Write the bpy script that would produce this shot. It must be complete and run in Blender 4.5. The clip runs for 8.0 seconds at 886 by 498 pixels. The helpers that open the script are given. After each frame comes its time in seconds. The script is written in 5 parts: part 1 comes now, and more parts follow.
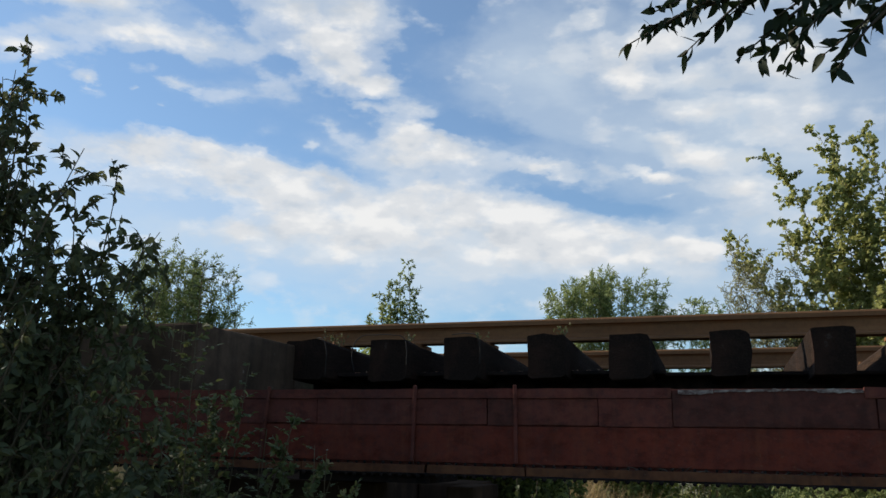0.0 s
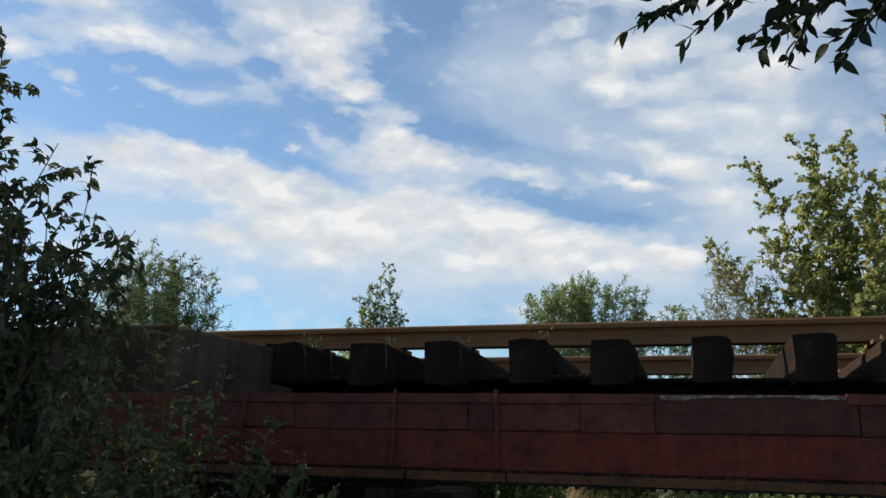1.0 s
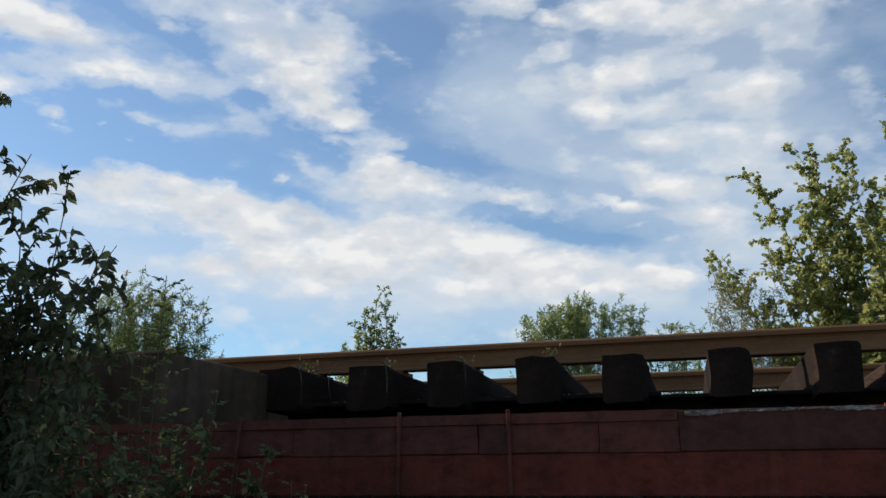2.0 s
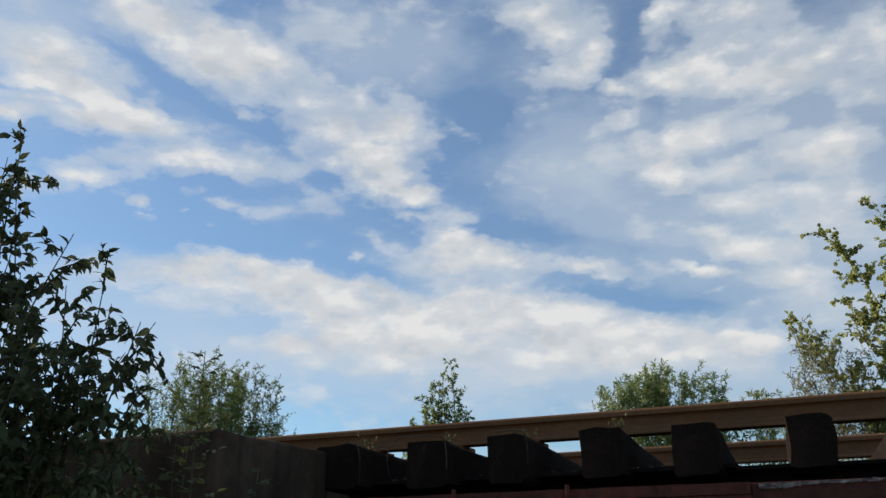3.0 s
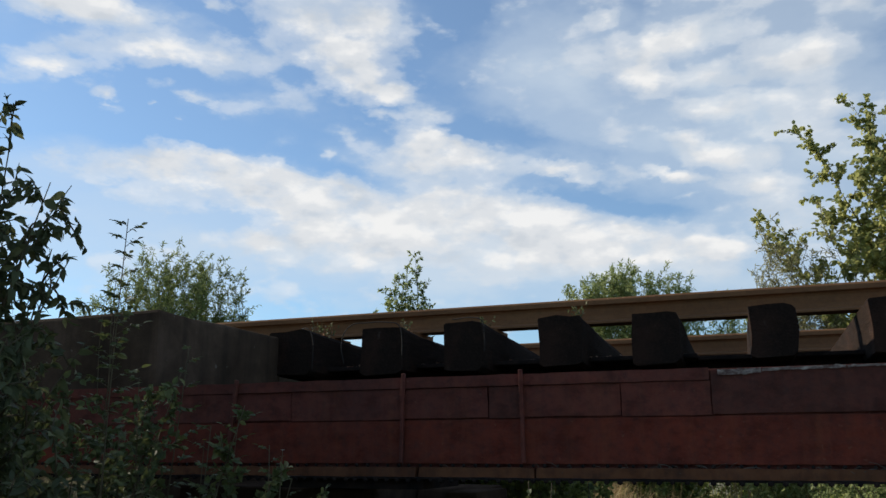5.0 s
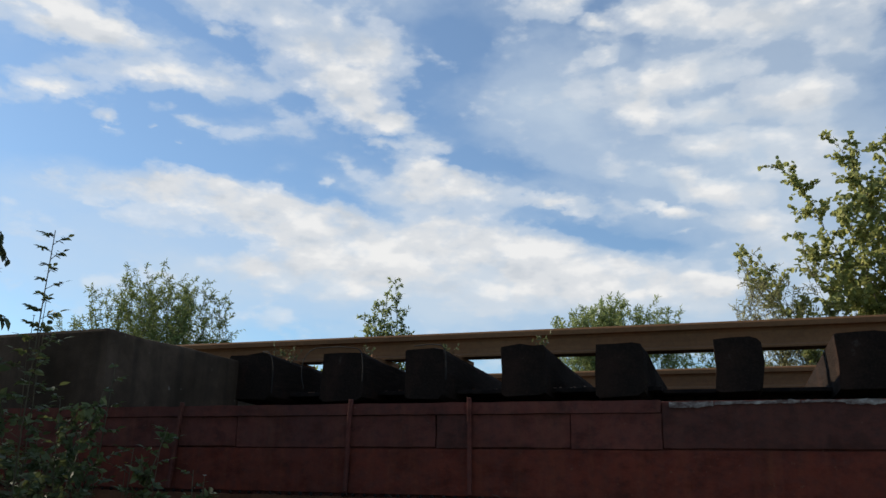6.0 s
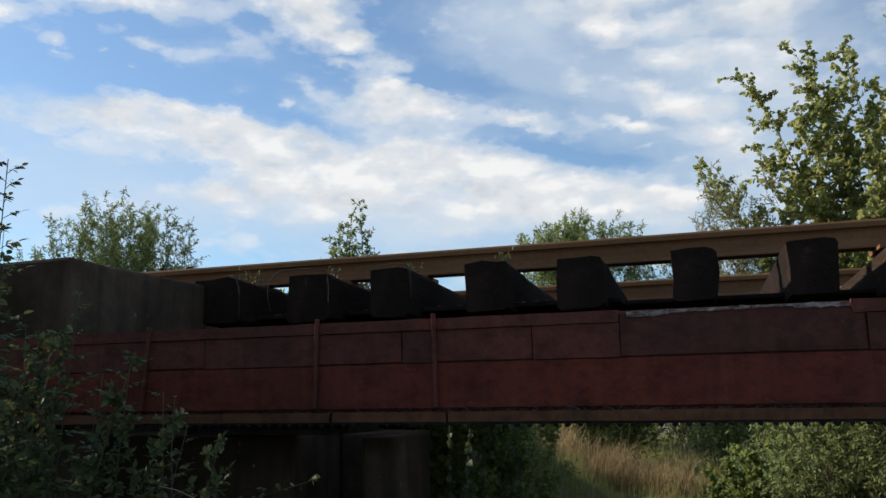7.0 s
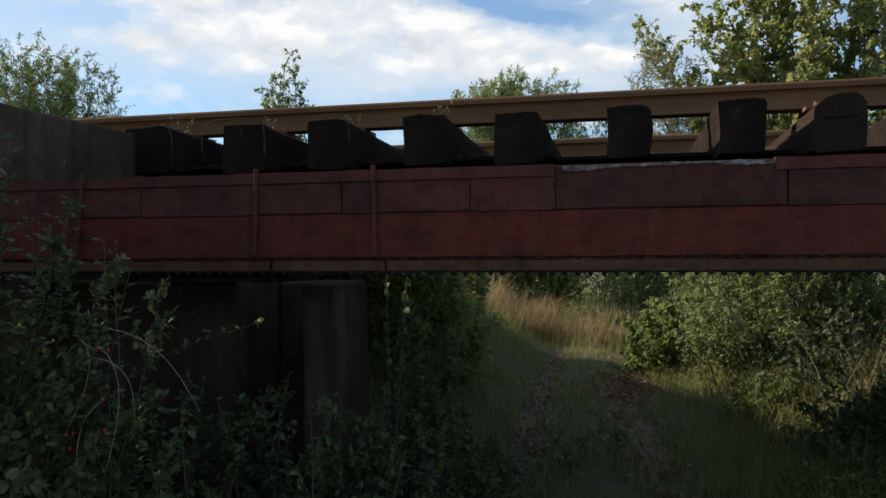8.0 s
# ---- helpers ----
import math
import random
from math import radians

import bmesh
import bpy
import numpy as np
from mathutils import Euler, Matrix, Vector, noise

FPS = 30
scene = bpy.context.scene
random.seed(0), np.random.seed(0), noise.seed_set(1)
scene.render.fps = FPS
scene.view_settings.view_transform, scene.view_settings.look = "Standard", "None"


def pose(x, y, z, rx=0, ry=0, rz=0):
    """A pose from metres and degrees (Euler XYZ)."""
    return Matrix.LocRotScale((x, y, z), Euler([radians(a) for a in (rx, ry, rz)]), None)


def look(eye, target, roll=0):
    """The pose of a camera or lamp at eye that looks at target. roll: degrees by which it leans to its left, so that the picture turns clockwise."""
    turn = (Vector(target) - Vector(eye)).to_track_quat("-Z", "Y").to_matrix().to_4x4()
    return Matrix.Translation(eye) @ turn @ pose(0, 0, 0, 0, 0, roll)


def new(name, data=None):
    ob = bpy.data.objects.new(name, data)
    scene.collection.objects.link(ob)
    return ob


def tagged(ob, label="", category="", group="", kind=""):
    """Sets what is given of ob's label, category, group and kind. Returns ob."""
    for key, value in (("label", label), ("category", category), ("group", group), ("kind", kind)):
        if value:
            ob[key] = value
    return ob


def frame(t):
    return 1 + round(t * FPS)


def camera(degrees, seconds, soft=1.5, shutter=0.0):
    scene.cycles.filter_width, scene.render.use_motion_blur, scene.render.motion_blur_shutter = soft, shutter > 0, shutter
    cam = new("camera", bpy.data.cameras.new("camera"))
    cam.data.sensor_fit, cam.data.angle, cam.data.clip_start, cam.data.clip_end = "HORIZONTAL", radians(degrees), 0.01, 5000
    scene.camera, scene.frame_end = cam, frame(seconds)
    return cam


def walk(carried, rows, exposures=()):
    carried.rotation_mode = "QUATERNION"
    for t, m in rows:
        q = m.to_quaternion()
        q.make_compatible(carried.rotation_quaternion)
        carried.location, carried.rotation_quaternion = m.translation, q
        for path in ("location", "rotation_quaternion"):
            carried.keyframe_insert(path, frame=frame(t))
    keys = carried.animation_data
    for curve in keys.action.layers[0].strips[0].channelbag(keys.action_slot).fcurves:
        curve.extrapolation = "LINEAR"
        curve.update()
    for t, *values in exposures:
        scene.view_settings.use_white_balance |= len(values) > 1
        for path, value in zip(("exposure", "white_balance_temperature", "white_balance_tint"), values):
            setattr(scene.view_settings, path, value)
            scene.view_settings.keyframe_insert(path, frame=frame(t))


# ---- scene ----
cam = camera(55.8, 8.0)
PATH = [
    (0, look((0.038, -0.715, 1.556), (-0.609, 1.122, 2.012), 1.1)),
    (0.5, look((0.04, -0.713, 1.557), (-0.597, 1.126, 2.02), 1.3)),
    (1, look((0.016, -0.671, 1.554), (-0.586, 1.177, 2.023), 1.4)),
    (1.2, look((-0.026, -0.624, 1.55), (-0.604, 1.232, 2.021), 1.1)),
    (2.3, look((-0.102, -0.428, 1.55), (-0.716, 1.38, 2.146), -1.2)),
    (2.5, look((-0.076, -0.396, 1.557), (-0.744, 1.373, 2.207), -1.2)),
    (3, look((-0.035, -0.346, 1.556), (-0.758, 1.384, 2.252), -0.7)),
    (3.5, look((-0.012, -0.314, 1.556), (-0.739, 1.428, 2.22), -0.2)),
    (4, look((0.006, -0.297, 1.546), (-0.763, 1.455, 2.128), -0.1)),
    (4.5, look((-0.049, -0.219, 1.53), (-0.809, 1.567, 2.014), -0.5)),
    (4.7, look((-0.066, -0.173, 1.53), (-0.783, 1.634, 1.999), -0.8)),
    (5.8, look((0.046, 0.026, 1.526), (-0.613, 1.842, 2.045), 0.9)),
    (6, look((0.072, 0.033, 1.526), (-0.603, 1.837, 2.063), 1.2)),
    (6.5, look((0.114, 0.032, 1.532), (-0.56, 1.849, 2.024), 0.2)),
    (7, look((0.095, 0.013, 1.514), (-0.516, 1.885, 1.866), -0.9)),
    (7.5, look((0.09, -0.01, 1.503), (-0.429, 1.912, 1.697), -0.6)),
    (8, look((0.079, -0.027, 1.491), (-0.39, 1.917, 1.503), -0.4)),
]
walk(cam, PATH, [(0.0, 0.0), (1.2, 0.0), (2.5, -0.05), (3.0, -0.18), (3.6, -0.08), (4.2, 0.0), (4.7, 0.03), (5.8, 0.0), (6.5, -0.04), (7.0, 0.06), (7.5, 0.31), (8.0, 0.18)])

# ---- world, sun ----
SUN_ELEV, SUN_AZ = 28.0, 277.0      # azimuth clockwise from +y, where the sun stands
sun_data = bpy.data.lights.new("sun", "SUN")
sun_data.energy, sun_data.angle, sun_data.color = 5.0, radians(0.6), (1.0, 0.90, 0.74)
sun_lamp = new("sun", sun_data)
_az, _el = radians(SUN_AZ), radians(SUN_ELEV)
SUN_DIR = Vector((math.sin(_az) * math.cos(_el), math.cos(_az) * math.cos(_el), math.sin(_el)))
sun_lamp.matrix_world = look(SUN_DIR * 40, (0, 0, 0))

world = bpy.data.worlds.new("sky")
scene.world = world
world.use_nodes = True
wt = world.node_tree
wt.nodes.clear()


def wn(kind, **vals):
    n = wt.nodes.new(kind)
    for k, v in vals.items():
        n.inputs[k].default_value = v
    return n


def wmath(op, a, b=None, c=None, clamp=False):
    n = wt.nodes.new("ShaderNodeMath")
    n.operation, n.use_clamp = op, clamp
    for i, v in enumerate((a, b, c)):
        if v is None:
            continue
        if isinstance(v, (int, float)):
            n.inputs[i].default_value = v
        else:
            wt.links.new(v, n.inputs[i])
    return n.outputs[0]


def wvec(op, a, b):
    n = wt.nodes.new("ShaderNodeVectorMath")
    n.operation = op
    for i, v in enumerate((a, b)):
        if isinstance(v, (tuple, list)):
            n.inputs[i].default_value = v
        else:
            wt.links.new(v, n.inputs[i])
    return n.outputs[1 if op == "DOT_PRODUCT" else 0]


def wramp(fac, stops):
    n = wt.nodes.new("ShaderNodeValToRGB")
    n.color_ramp.interpolation = "EASE"
    while len(n.color_ramp.elements) < len(stops):
        n.color_ramp.elements.new(0.5)
    for e, (p, c) in zip(n.color_ramp.elements, stops):
        e.position, e.color = p, (*c, 1)
    wt.links.new(fac, n.inputs[0])
    return n.outputs[0]


def wnoise(vec, scale, detail, rough):
    n = wn("ShaderNodeTexNoise", Scale=scale, Detail=detail, Roughness=rough)
    wt.links.new(vec, n.inputs["Vector"])
    return n


def wmix(fac, a, b):
    n = wt.nodes.new("ShaderNodeMix")
    n.data_type = "RGBA"
    for sock, v in ((n.inputs[0], fac), (n.inputs[6], a), (n.inputs[7], b)):
        if isinstance(v, (int, float)):
            sock.default_value = v
        elif isinstance(v, tuple):
            sock.default_value = (*v, 1)
        else:
            wt.links.new(v, sock)
    return n.outputs[2]


ray_dir = wt.nodes.new("ShaderNodeTexCoord").outputs["Generated"]
sky = wt.nodes.new("ShaderNodeTexSky")
sky.sky_type, sky.sun_disc = "NISHITA", False
sky.sun_elevation, sky.sun_rotation = radians(SUN_ELEV), radians(SUN_AZ)
sky.air_density, sky.dust_density, sky.ozone_density = 1.0, 0.35, 2.0
# a plane of the sky round a middle direction: right, up and depth of it
SKY_M = look((-0.035, -0.346, 1.556), (-0.758, 1.384, 2.252), -0.7).to_3x3()
s_right, s_up, s_back = SKY_M.col[0], SKY_M.col[1], SKY_M.col[2]
depth = wmath("MAXIMUM", wmath("MULTIPLY", wvec("DOT_PRODUCT", ray_dir, tuple(s_back)), -1.0), 0.12)
su = wmath("DIVIDE", wvec("DOT_PRODUCT", ray_dir, tuple(s_right)), depth)
sv = wmath("DIVIDE", wvec("DOT_PRODUCT", ray_dir, tuple(s_up)), depth)
comb = wt.nodes.new("ShaderNodeCombineXYZ")
wt.links.new(su, comb.inputs[0]), wt.links.new(sv, comb.inputs[1])
squash = wvec("MULTIPLY", ray_dir, (1.0, 1.0, 1.9))
warp = wvec("MULTIPLY", wvec("SUBTRACT", wnoise(squash, 11.0, 5, 0.6).outputs["Color"], (0.5, 0.5, 0.5)), (0.075, 0.055, 0.0))
plane = wvec("ADD", comb.outputs[0], warp)
# clouds of three parts of the sky, thin veils and clear gaps: middle (right, up), half length, half height, tilt in degrees, weight
CLOUDS_WEST = [
    (-0.469, 0.223, 0.084, 0.034, -25, 1.00), (-0.415, 0.166, 0.088, 0.024, -18, 0.90), (-0.327, 0.267, 0.088, 0.031, -25, 0.95), (-0.253, 0.220, 0.081, 0.034, -20, 0.90),
    (-0.354, 0.148, 0.101, 0.016, -4, 0.80), (-0.300, 0.105, 0.128, 0.018, 0, 0.95), (-0.117, 0.139, 0.071, 0.041, -32, 1.00), (-0.043, 0.139, 0.041, 0.028, -30, 0.70),
    (-0.077, 0.085, 0.054, 0.023, -20, 0.95), (-0.033, 0.063, 0.034, 0.011, -12, 0.70), (-0.408, 0.085, 0.037, 0.009, -10, 0.90), (-0.259, 0.059, 0.024, 0.006, -3, 0.80),
    (-0.234, 0.158, 0.016, 0.009, -10, 0.70), (-0.151, 0.257, 0.081, 0.030, 0, 0.45)]
CLOUDS_SMALL = [
    (-0.364, 0.051, 0.015, 0.007, 0, 0.80), (-0.313, 0.041, 0.009, 0.005, 0, 0.80), (-0.271, 0.031, 0.011, 0.005, 0, 0.80), (-0.516, 0.169, 0.023, 0.009, -5, 0.80),
    (0.007, 0.041, 0.032, 0.011, 5, 0.80), (-0.047, 0.038, 0.016, 0.007, 0, 0.60), (0.024, 0.011, 0.047, 0.012, -10, 0.90), (0.072, -0.009, 0.074, 0.018, -8, 1.00),
    (0.004, -0.014, 0.042, 0.015, 0, 0.70), (0.180, -0.023, 0.037, 0.007, -2, 0.80), (-0.155, 0.007, 0.016, 0.010, 0, 0.60), (-0.097, 0.018, 0.014, 0.006, 0, 0.55),
    (-0.104, -0.009, 0.009, 0.007, 0, 0.50), (0.207, 0.155, 0.014, 0.011, 0, 0.60), (0.267, 0.283, 0.026, 0.011, 20, 0.80)]
CLOUDS_LOW = [
    (-0.374, -0.026, 0.074, 0.012, -5, 0.70), (-0.280, -0.025, 0.068, 0.020, -5, 0.95), (-0.202, -0.034, 0.074, 0.026, -10, 1.00), (-0.134, -0.061, 0.088, 0.030, -12, 1.00),
    (-0.053, -0.082, 0.101, 0.034, -8, 1.00), (0.058, -0.060, 0.095, 0.032, -8, 1.00), (0.146, -0.088, 0.115, 0.030, -6, 1.00), (0.247, -0.102, 0.108, 0.024, -4, 1.00),
    (-0.178, -0.111, 0.061, 0.018, 0, 0.60), (-0.273, -0.057, 0.074, 0.016, 0, 0.50), (-0.084, -0.117, 0.122, 0.022, 0, 0.70), (0.146, -0.129, 0.169, 0.024, 0, 0.70),
    (0.375, -0.107, 0.041, 0.010, 0, 0.80), (0.325, -0.048, 0.016, 0.003, 0, 0.60)]
CLOUDS_EAST = [
    (0.136, 0.271, 0.053, 0.030, -20, 1.00), (0.169, 0.222, 0.042, 0.018, 25, 0.95), (0.210, 0.196, 0.020, 0.008, 0, 0.80), (0.355, 0.281, 0.051, 0.030, 0, 0.90),
    (0.298, 0.222, 0.057, 0.026, 25, 1.00), (0.369, 0.200, 0.088, 0.024, 5, 1.00), (0.429, 0.227, 0.057, 0.037, 0, 0.50), (0.514, 0.257, 0.030, 0.034, 0, 0.60),
    (0.308, 0.136, 0.078, 0.019, 12, 1.00), (0.273, 0.094, 0.034, 0.016, -15, 0.95), (0.345, 0.095, 0.044, 0.016, 0, 0.70), (0.470, 0.119, 0.061, 0.022, 8, 1.00),
    (0.369, 0.058, 0.068, 0.014, 8, 0.80), (0.372, 0.006, 0.053, 0.017, 0, 1.00), (0.308, -0.024, 0.039, 0.007, -5, 0.95)]
CLOUDS_EAST_SOFT = [
    (0.416, -0.034, 0.051, 0.016, 0, 0.80), (0.463, -0.070, 0.064, 0.019, 0, 0.55), (0.443, 0.040, 0.044, 0.012, 0, 0.55), (0.490, 0.075, 0.061, 0.024, 0, 0.55),
    (0.315, 0.022, 0.031, 0.006, 0, 0.50), (0.510, 0.190, 0.054, 0.027, 0, 0.60), (0.524, 0.014, 0.054, 0.027, 0, 0.50)]
VEILS = [
    (0.119, 0.102, 0.095, 0.041, 22, 0.50), (0.203, 0.048, 0.078, 0.037, -25, 0.60), (-0.090, 0.223, 0.108, 0.054, -10, 0.50), (0.450, -0.006, 0.128, 0.101, 0, 0.50),
    (-0.124, -0.141, 0.284, 0.041, 0, 0.75), (0.213, -0.141, 0.284, 0.041, 0, 0.85), (-0.394, -0.080, 0.142, 0.034, 0, 0.45), (-0.489, 0.271, 0.074, 0.034, 0, 0.40),
    (0.355, 0.075, 0.176, 0.074, 0, 0.45), (0.429, 0.196, 0.135, 0.088, 0, 0.40), (-0.448, 0.217, 0.135, 0.054, -15, 0.35)]
GAPS = [
    (0.048, 0.183, 0.041, 0.081, 0, 0.45), (-0.327, 0.198, 0.101, 0.009, -30, 0.70), (-0.482, 0.186, 0.064, 0.005, -20, 0.55), (0.146, 0.014, 0.095, 0.012, -15, 0.55),
    (0.267, -0.063, 0.068, 0.008, -8, 0.60), (-0.090, -0.028, 0.064, 0.010, -18, 0.55), (-0.334, 0.024, 0.196, 0.022, -4, 0.55), (-0.469, 0.028, 0.081, 0.034, 0, 0.40),
    (0.220, 0.251, 0.026, 0.041, 0, 0.50), (-0.226, 0.075, 0.074, 0.009, -8, 0.40), (0.274, -0.009, 0.061, 0.007, -4, 0.40), (0.247, 0.142, 0.017, 0.047, 0, 0.35)]


def patches(rows, where, reach):
    acc = 0.0
    for (bu, bv, ru, rv, tilt, weight) in rows:
        mp = wt.nodes.new("ShaderNodeMapping")
        mp.vector_type = "TEXTURE"
        mp.inputs["Location"].default_value = (bu, bv, 0)
        mp.inputs["Rotation"].default_value = (0, 0, radians(tilt))
        mp.inputs["Scale"].default_value = (ru * reach, rv * reach, 1)
        wt.links.new(where, mp.inputs["Vector"])
        gr = wt.nodes.new("ShaderNodeTexGradient")
        gr.gradient_type = "SPHERICAL"
        wt.links.new(mp.outputs[0], gr.inputs["Vector"])
        acc = wmath("MULTIPLY_ADD", gr.outputs["Fac"], weight, acc)
    return acc


solid = 0.0
for rows in (CLOUDS_WEST, CLOUDS_SMALL, CLOUDS_LOW, CLOUDS_EAST, CLOUDS_EAST_SOFT):
    solid = wmath("ADD", patches(rows, plane, 1.5), solid)
thin = patches(VEILS, plane, 1.9)
clear = patches(GAPS, plane, 1.5)
total = wmath("SUBTRACT", wmath("MINIMUM", solid, 0.9), clear)
puff = wnoise(squash, 13.0, 6, 0.50).outputs["Fac"]
puff_up = wnoise(wvec("ADD", squash, (0.006, 0.0, 0.030)), 13.0, 5, 0.48).outputs["Fac"]
veil = wnoise(squash, 4.5, 5, 0.58).outputs["Fac"]
veil_d = wmath("MULTIPLY_ADD", wmath("SUBTRACT", veil, 0.42), 1.3, wmath("MULTIPLY_ADD", total, 0.45, wmath("MULTIPLY", thin, 0.8)))
veil_c = wramp(veil_d, [(-0.0, (0.12,) * 3), (0.5, (0.50,) * 3), (1.0, (0.80,) * 3)])
lumps = wnoise(squash, 27.0, 5, 0.52).outputs["Fac"]
body_d = wmath("MULTIPLY_ADD", wmath("SUBTRACT", puff, 0.5), 1.7, total)
body_d = wmath("MULTIPLY_ADD", wmath("SUBTRACT", lumps, 0.5), 1.2, body_d)
puff_c = wramp(body_d, [(0.0, (0, 0, 0)), (0.38, (0.42,) * 3), (0.95, (0.95,) * 3)])
cover = wmath("SUBTRACT", 1.0, wmath("MULTIPLY", wmath("SUBTRACT", 1.0, veil_c), wmath("SUBTRACT", 1.0, puff_c)))
light_d = wmath("MULTIPLY_ADD", wmath("SUBTRACT", puff, puff_up), 1.9, 0.52, clamp=True)
cloud_col = wmix(puff_c, (0.62, 0.71, 0.80), wramp(light_d, [(0.2, (0.60, 0.64, 0.69)), (0.5, (0.73, 0.75, 0.775)), (0.8, (0.89, 0.885, 0.875))]))
sky_scaled = wt.nodes.new("ShaderNodeMix")
sky_scaled.data_type, sky_scaled.blend_type = "RGBA", "MULTIPLY"
sky_scaled.inputs[0].default_value = 1.0
wt.links.new(sky.outputs[0], sky_scaled.inputs[6])
sky_scaled.inputs[7].default_value = (0.092, 0.118, 0.134, 1)
bg = wt.nodes.new("ShaderNodeBackground")
wt.links.new(wmix(cover, sky_scaled.outputs[2], cloud_col), bg.inputs["Color"])
bg.inputs["Strength"].default_value = 1.0
wout = wt.nodes.new("ShaderNodeOutputWorld")
wt.links.new(bg.outputs[0], wout.inputs["Surface"])


# ---- materials ----
class Mat:
    """A small builder of node materials."""

    def __init__(self, name, rough=0.8, metal=0.0):
        self.m = bpy.data.materials.new(name)
        self.m.use_nodes = True
        self.t = self.m.node_tree
        self.b = self.t.nodes["Principled BSDF"]
        self.b.inputs["Roughness"].default_value = rough
        self.b.inputs["Metallic"].default_value = metal
        self.co = self.t.nodes.new("ShaderNodeTexCoord").outputs["Object"]

    def noise(self, scale, detail=6, rough=0.6, stretch=None):
        v = self.co
        if stretch:
            mp = self.t.nodes.new("ShaderNodeMapping")
            mp.inputs["Scale"].default_value = stretch
            self.t.links.new(v, mp.inputs[0])
            v = mp.outputs[0]
        n = self.t.nodes.new("ShaderNodeTexNoise")
        n.inputs["Scale"].default_value, n.inputs["Detail"].default_value = scale, detail
        n.inputs["Roughness"].default_value = rough
        self.t.links.new(v, n.inputs["Vector"])
        return n.outputs["Fac"]

    def ramp(self, fac, stops):
        n = self.t.nodes.new("ShaderNodeValToRGB")
        while len(n.color_ramp.elements) < len(stops):
            n.color_ramp.elements.new(0.5)
        for e, (p, c) in zip(n.color_ramp.elements, stops):
            e.position, e.color = p, (*(c if isinstance(c, tuple) else (c,) * 3), 1)
        self.t.links.new(fac, n.inputs[0])
        return n.outputs[0]

    def mix(self, fac, a, b, blend="MIX"):
        n = self.t.nodes.new("ShaderNodeMix")
        n.data_type, n.blend_type = "RGBA", blend
        for sock, v in ((n.inputs[0], fac), (n.inputs[6], a), (n.inputs[7], b)):
            if isinstance(v, (int, float)):
                sock.default_value = v
            elif isinstance(v, tuple):
                sock.default_value = (*v, 1)
            else:
                self.t.links.new(v, sock)
        return n.outputs[2]

    def random_object(self):
        return self.t.nodes.new("ShaderNodeObjectInfo").outputs["Random"]

    def random_island(self):
        return self.t.nodes.new("ShaderNodeNewGeometry").outputs["Random Per Island"]

    def colour(self, out):
        self.t.links.new(out, self.b.inputs["Base Color"])
        return self

    def rough(self, out):
        self.t.links.new(out, self.b.inputs["Roughness"])
        return self

    def bump(self, height, strength=0.5, distance=0.01):
        n = self.t.nodes.new("ShaderNodeBump")
        n.inputs["Strength"].default_value, n.inputs["Distance"].default_value = strength, distance
        self.t.links.new(height, n.inputs["Height"])
        self.t.links.new(n.outputs[0], self.b.inputs["Normal"])
        return self


def leaf_mat(name, dark, mid, light, translucent=0.35, rough=0.45):
    k = Mat(name, rough + 0.15)
    k.b.inputs["Specular IOR Level"].default_value = 0.3
    tone = k.ramp(k.random_island(), [(0.0, dark), (0.55, mid), (1.0, light)])
    col = k.mix(k.ramp(k.noise(60, 3), [(0.35, 0.0), (0.7, 0.35)]), tone, tuple(0.6 * c for c in dark))
    k.colour(col)
    tr = k.t.nodes.new("ShaderNodeBsdfTranslucent")
    k.t.links.new(k.mix(0.5, col, light), tr.inputs["Color"])
    mx = k.t.nodes.new("ShaderNodeMixShader")
    mx.inputs[0].default_value = translucent
    k.t.links.new(k.b.outputs[0], mx.inputs[1])
    k.t.links.new(tr.outputs[0], mx.inputs[2])
    k.t.links.new(mx.outputs[0], k.t.nodes["Material Output"].inputs["Surface"])
    return k.m


def painted(name, a, b, rust, amount):
    k = Mat(name, 0.8)
    k.b.inputs["Specular IOR Level"].default_value = 0.25
    base = k.mix(k.ramp(k.noise(1.7, 6, 0.65), [(0.36, 0.0), (0.64, 1.0)]), a, b)
    blotch = k.ramp(k.noise(7.5, 7, 0.7, (1.0, 1.0, 1.6)), [(0.47, 0.0), (0.62, 0.85)])
    base = k.mix(blotch, base, tuple(0.45 * v for v in a))
    streak = k.ramp(k.noise(16.0, 5, 0.65, (1.0, 1.0, 0.10)), [(0.52 - amount, 0.0), (0.78, 0.4)])
    col = k.mix(streak, base, rust)
    chips = k.ramp(k.noise(52, 6, 0.65), [(0.64, 0.0), (0.70, 0.55)])
    col = k.mix(chips, col, tuple(0.8 * v + 0.03 for v in rust))
    grime = k.ramp(k.noise(30, 8, 0.7), [(0.45, 0.0), (0.78, 0.6)])
    k.colour(k.mix(grime, col, (0.035, 0.022, 0.02)))
    k.rough(k.ramp(k.noise(25, 4), [(0.3, 0.7), (0.7, 0.92)]))
    k.bump(k.noise(70, 8, 0.7), 0.45, 0.004)
    return k.m


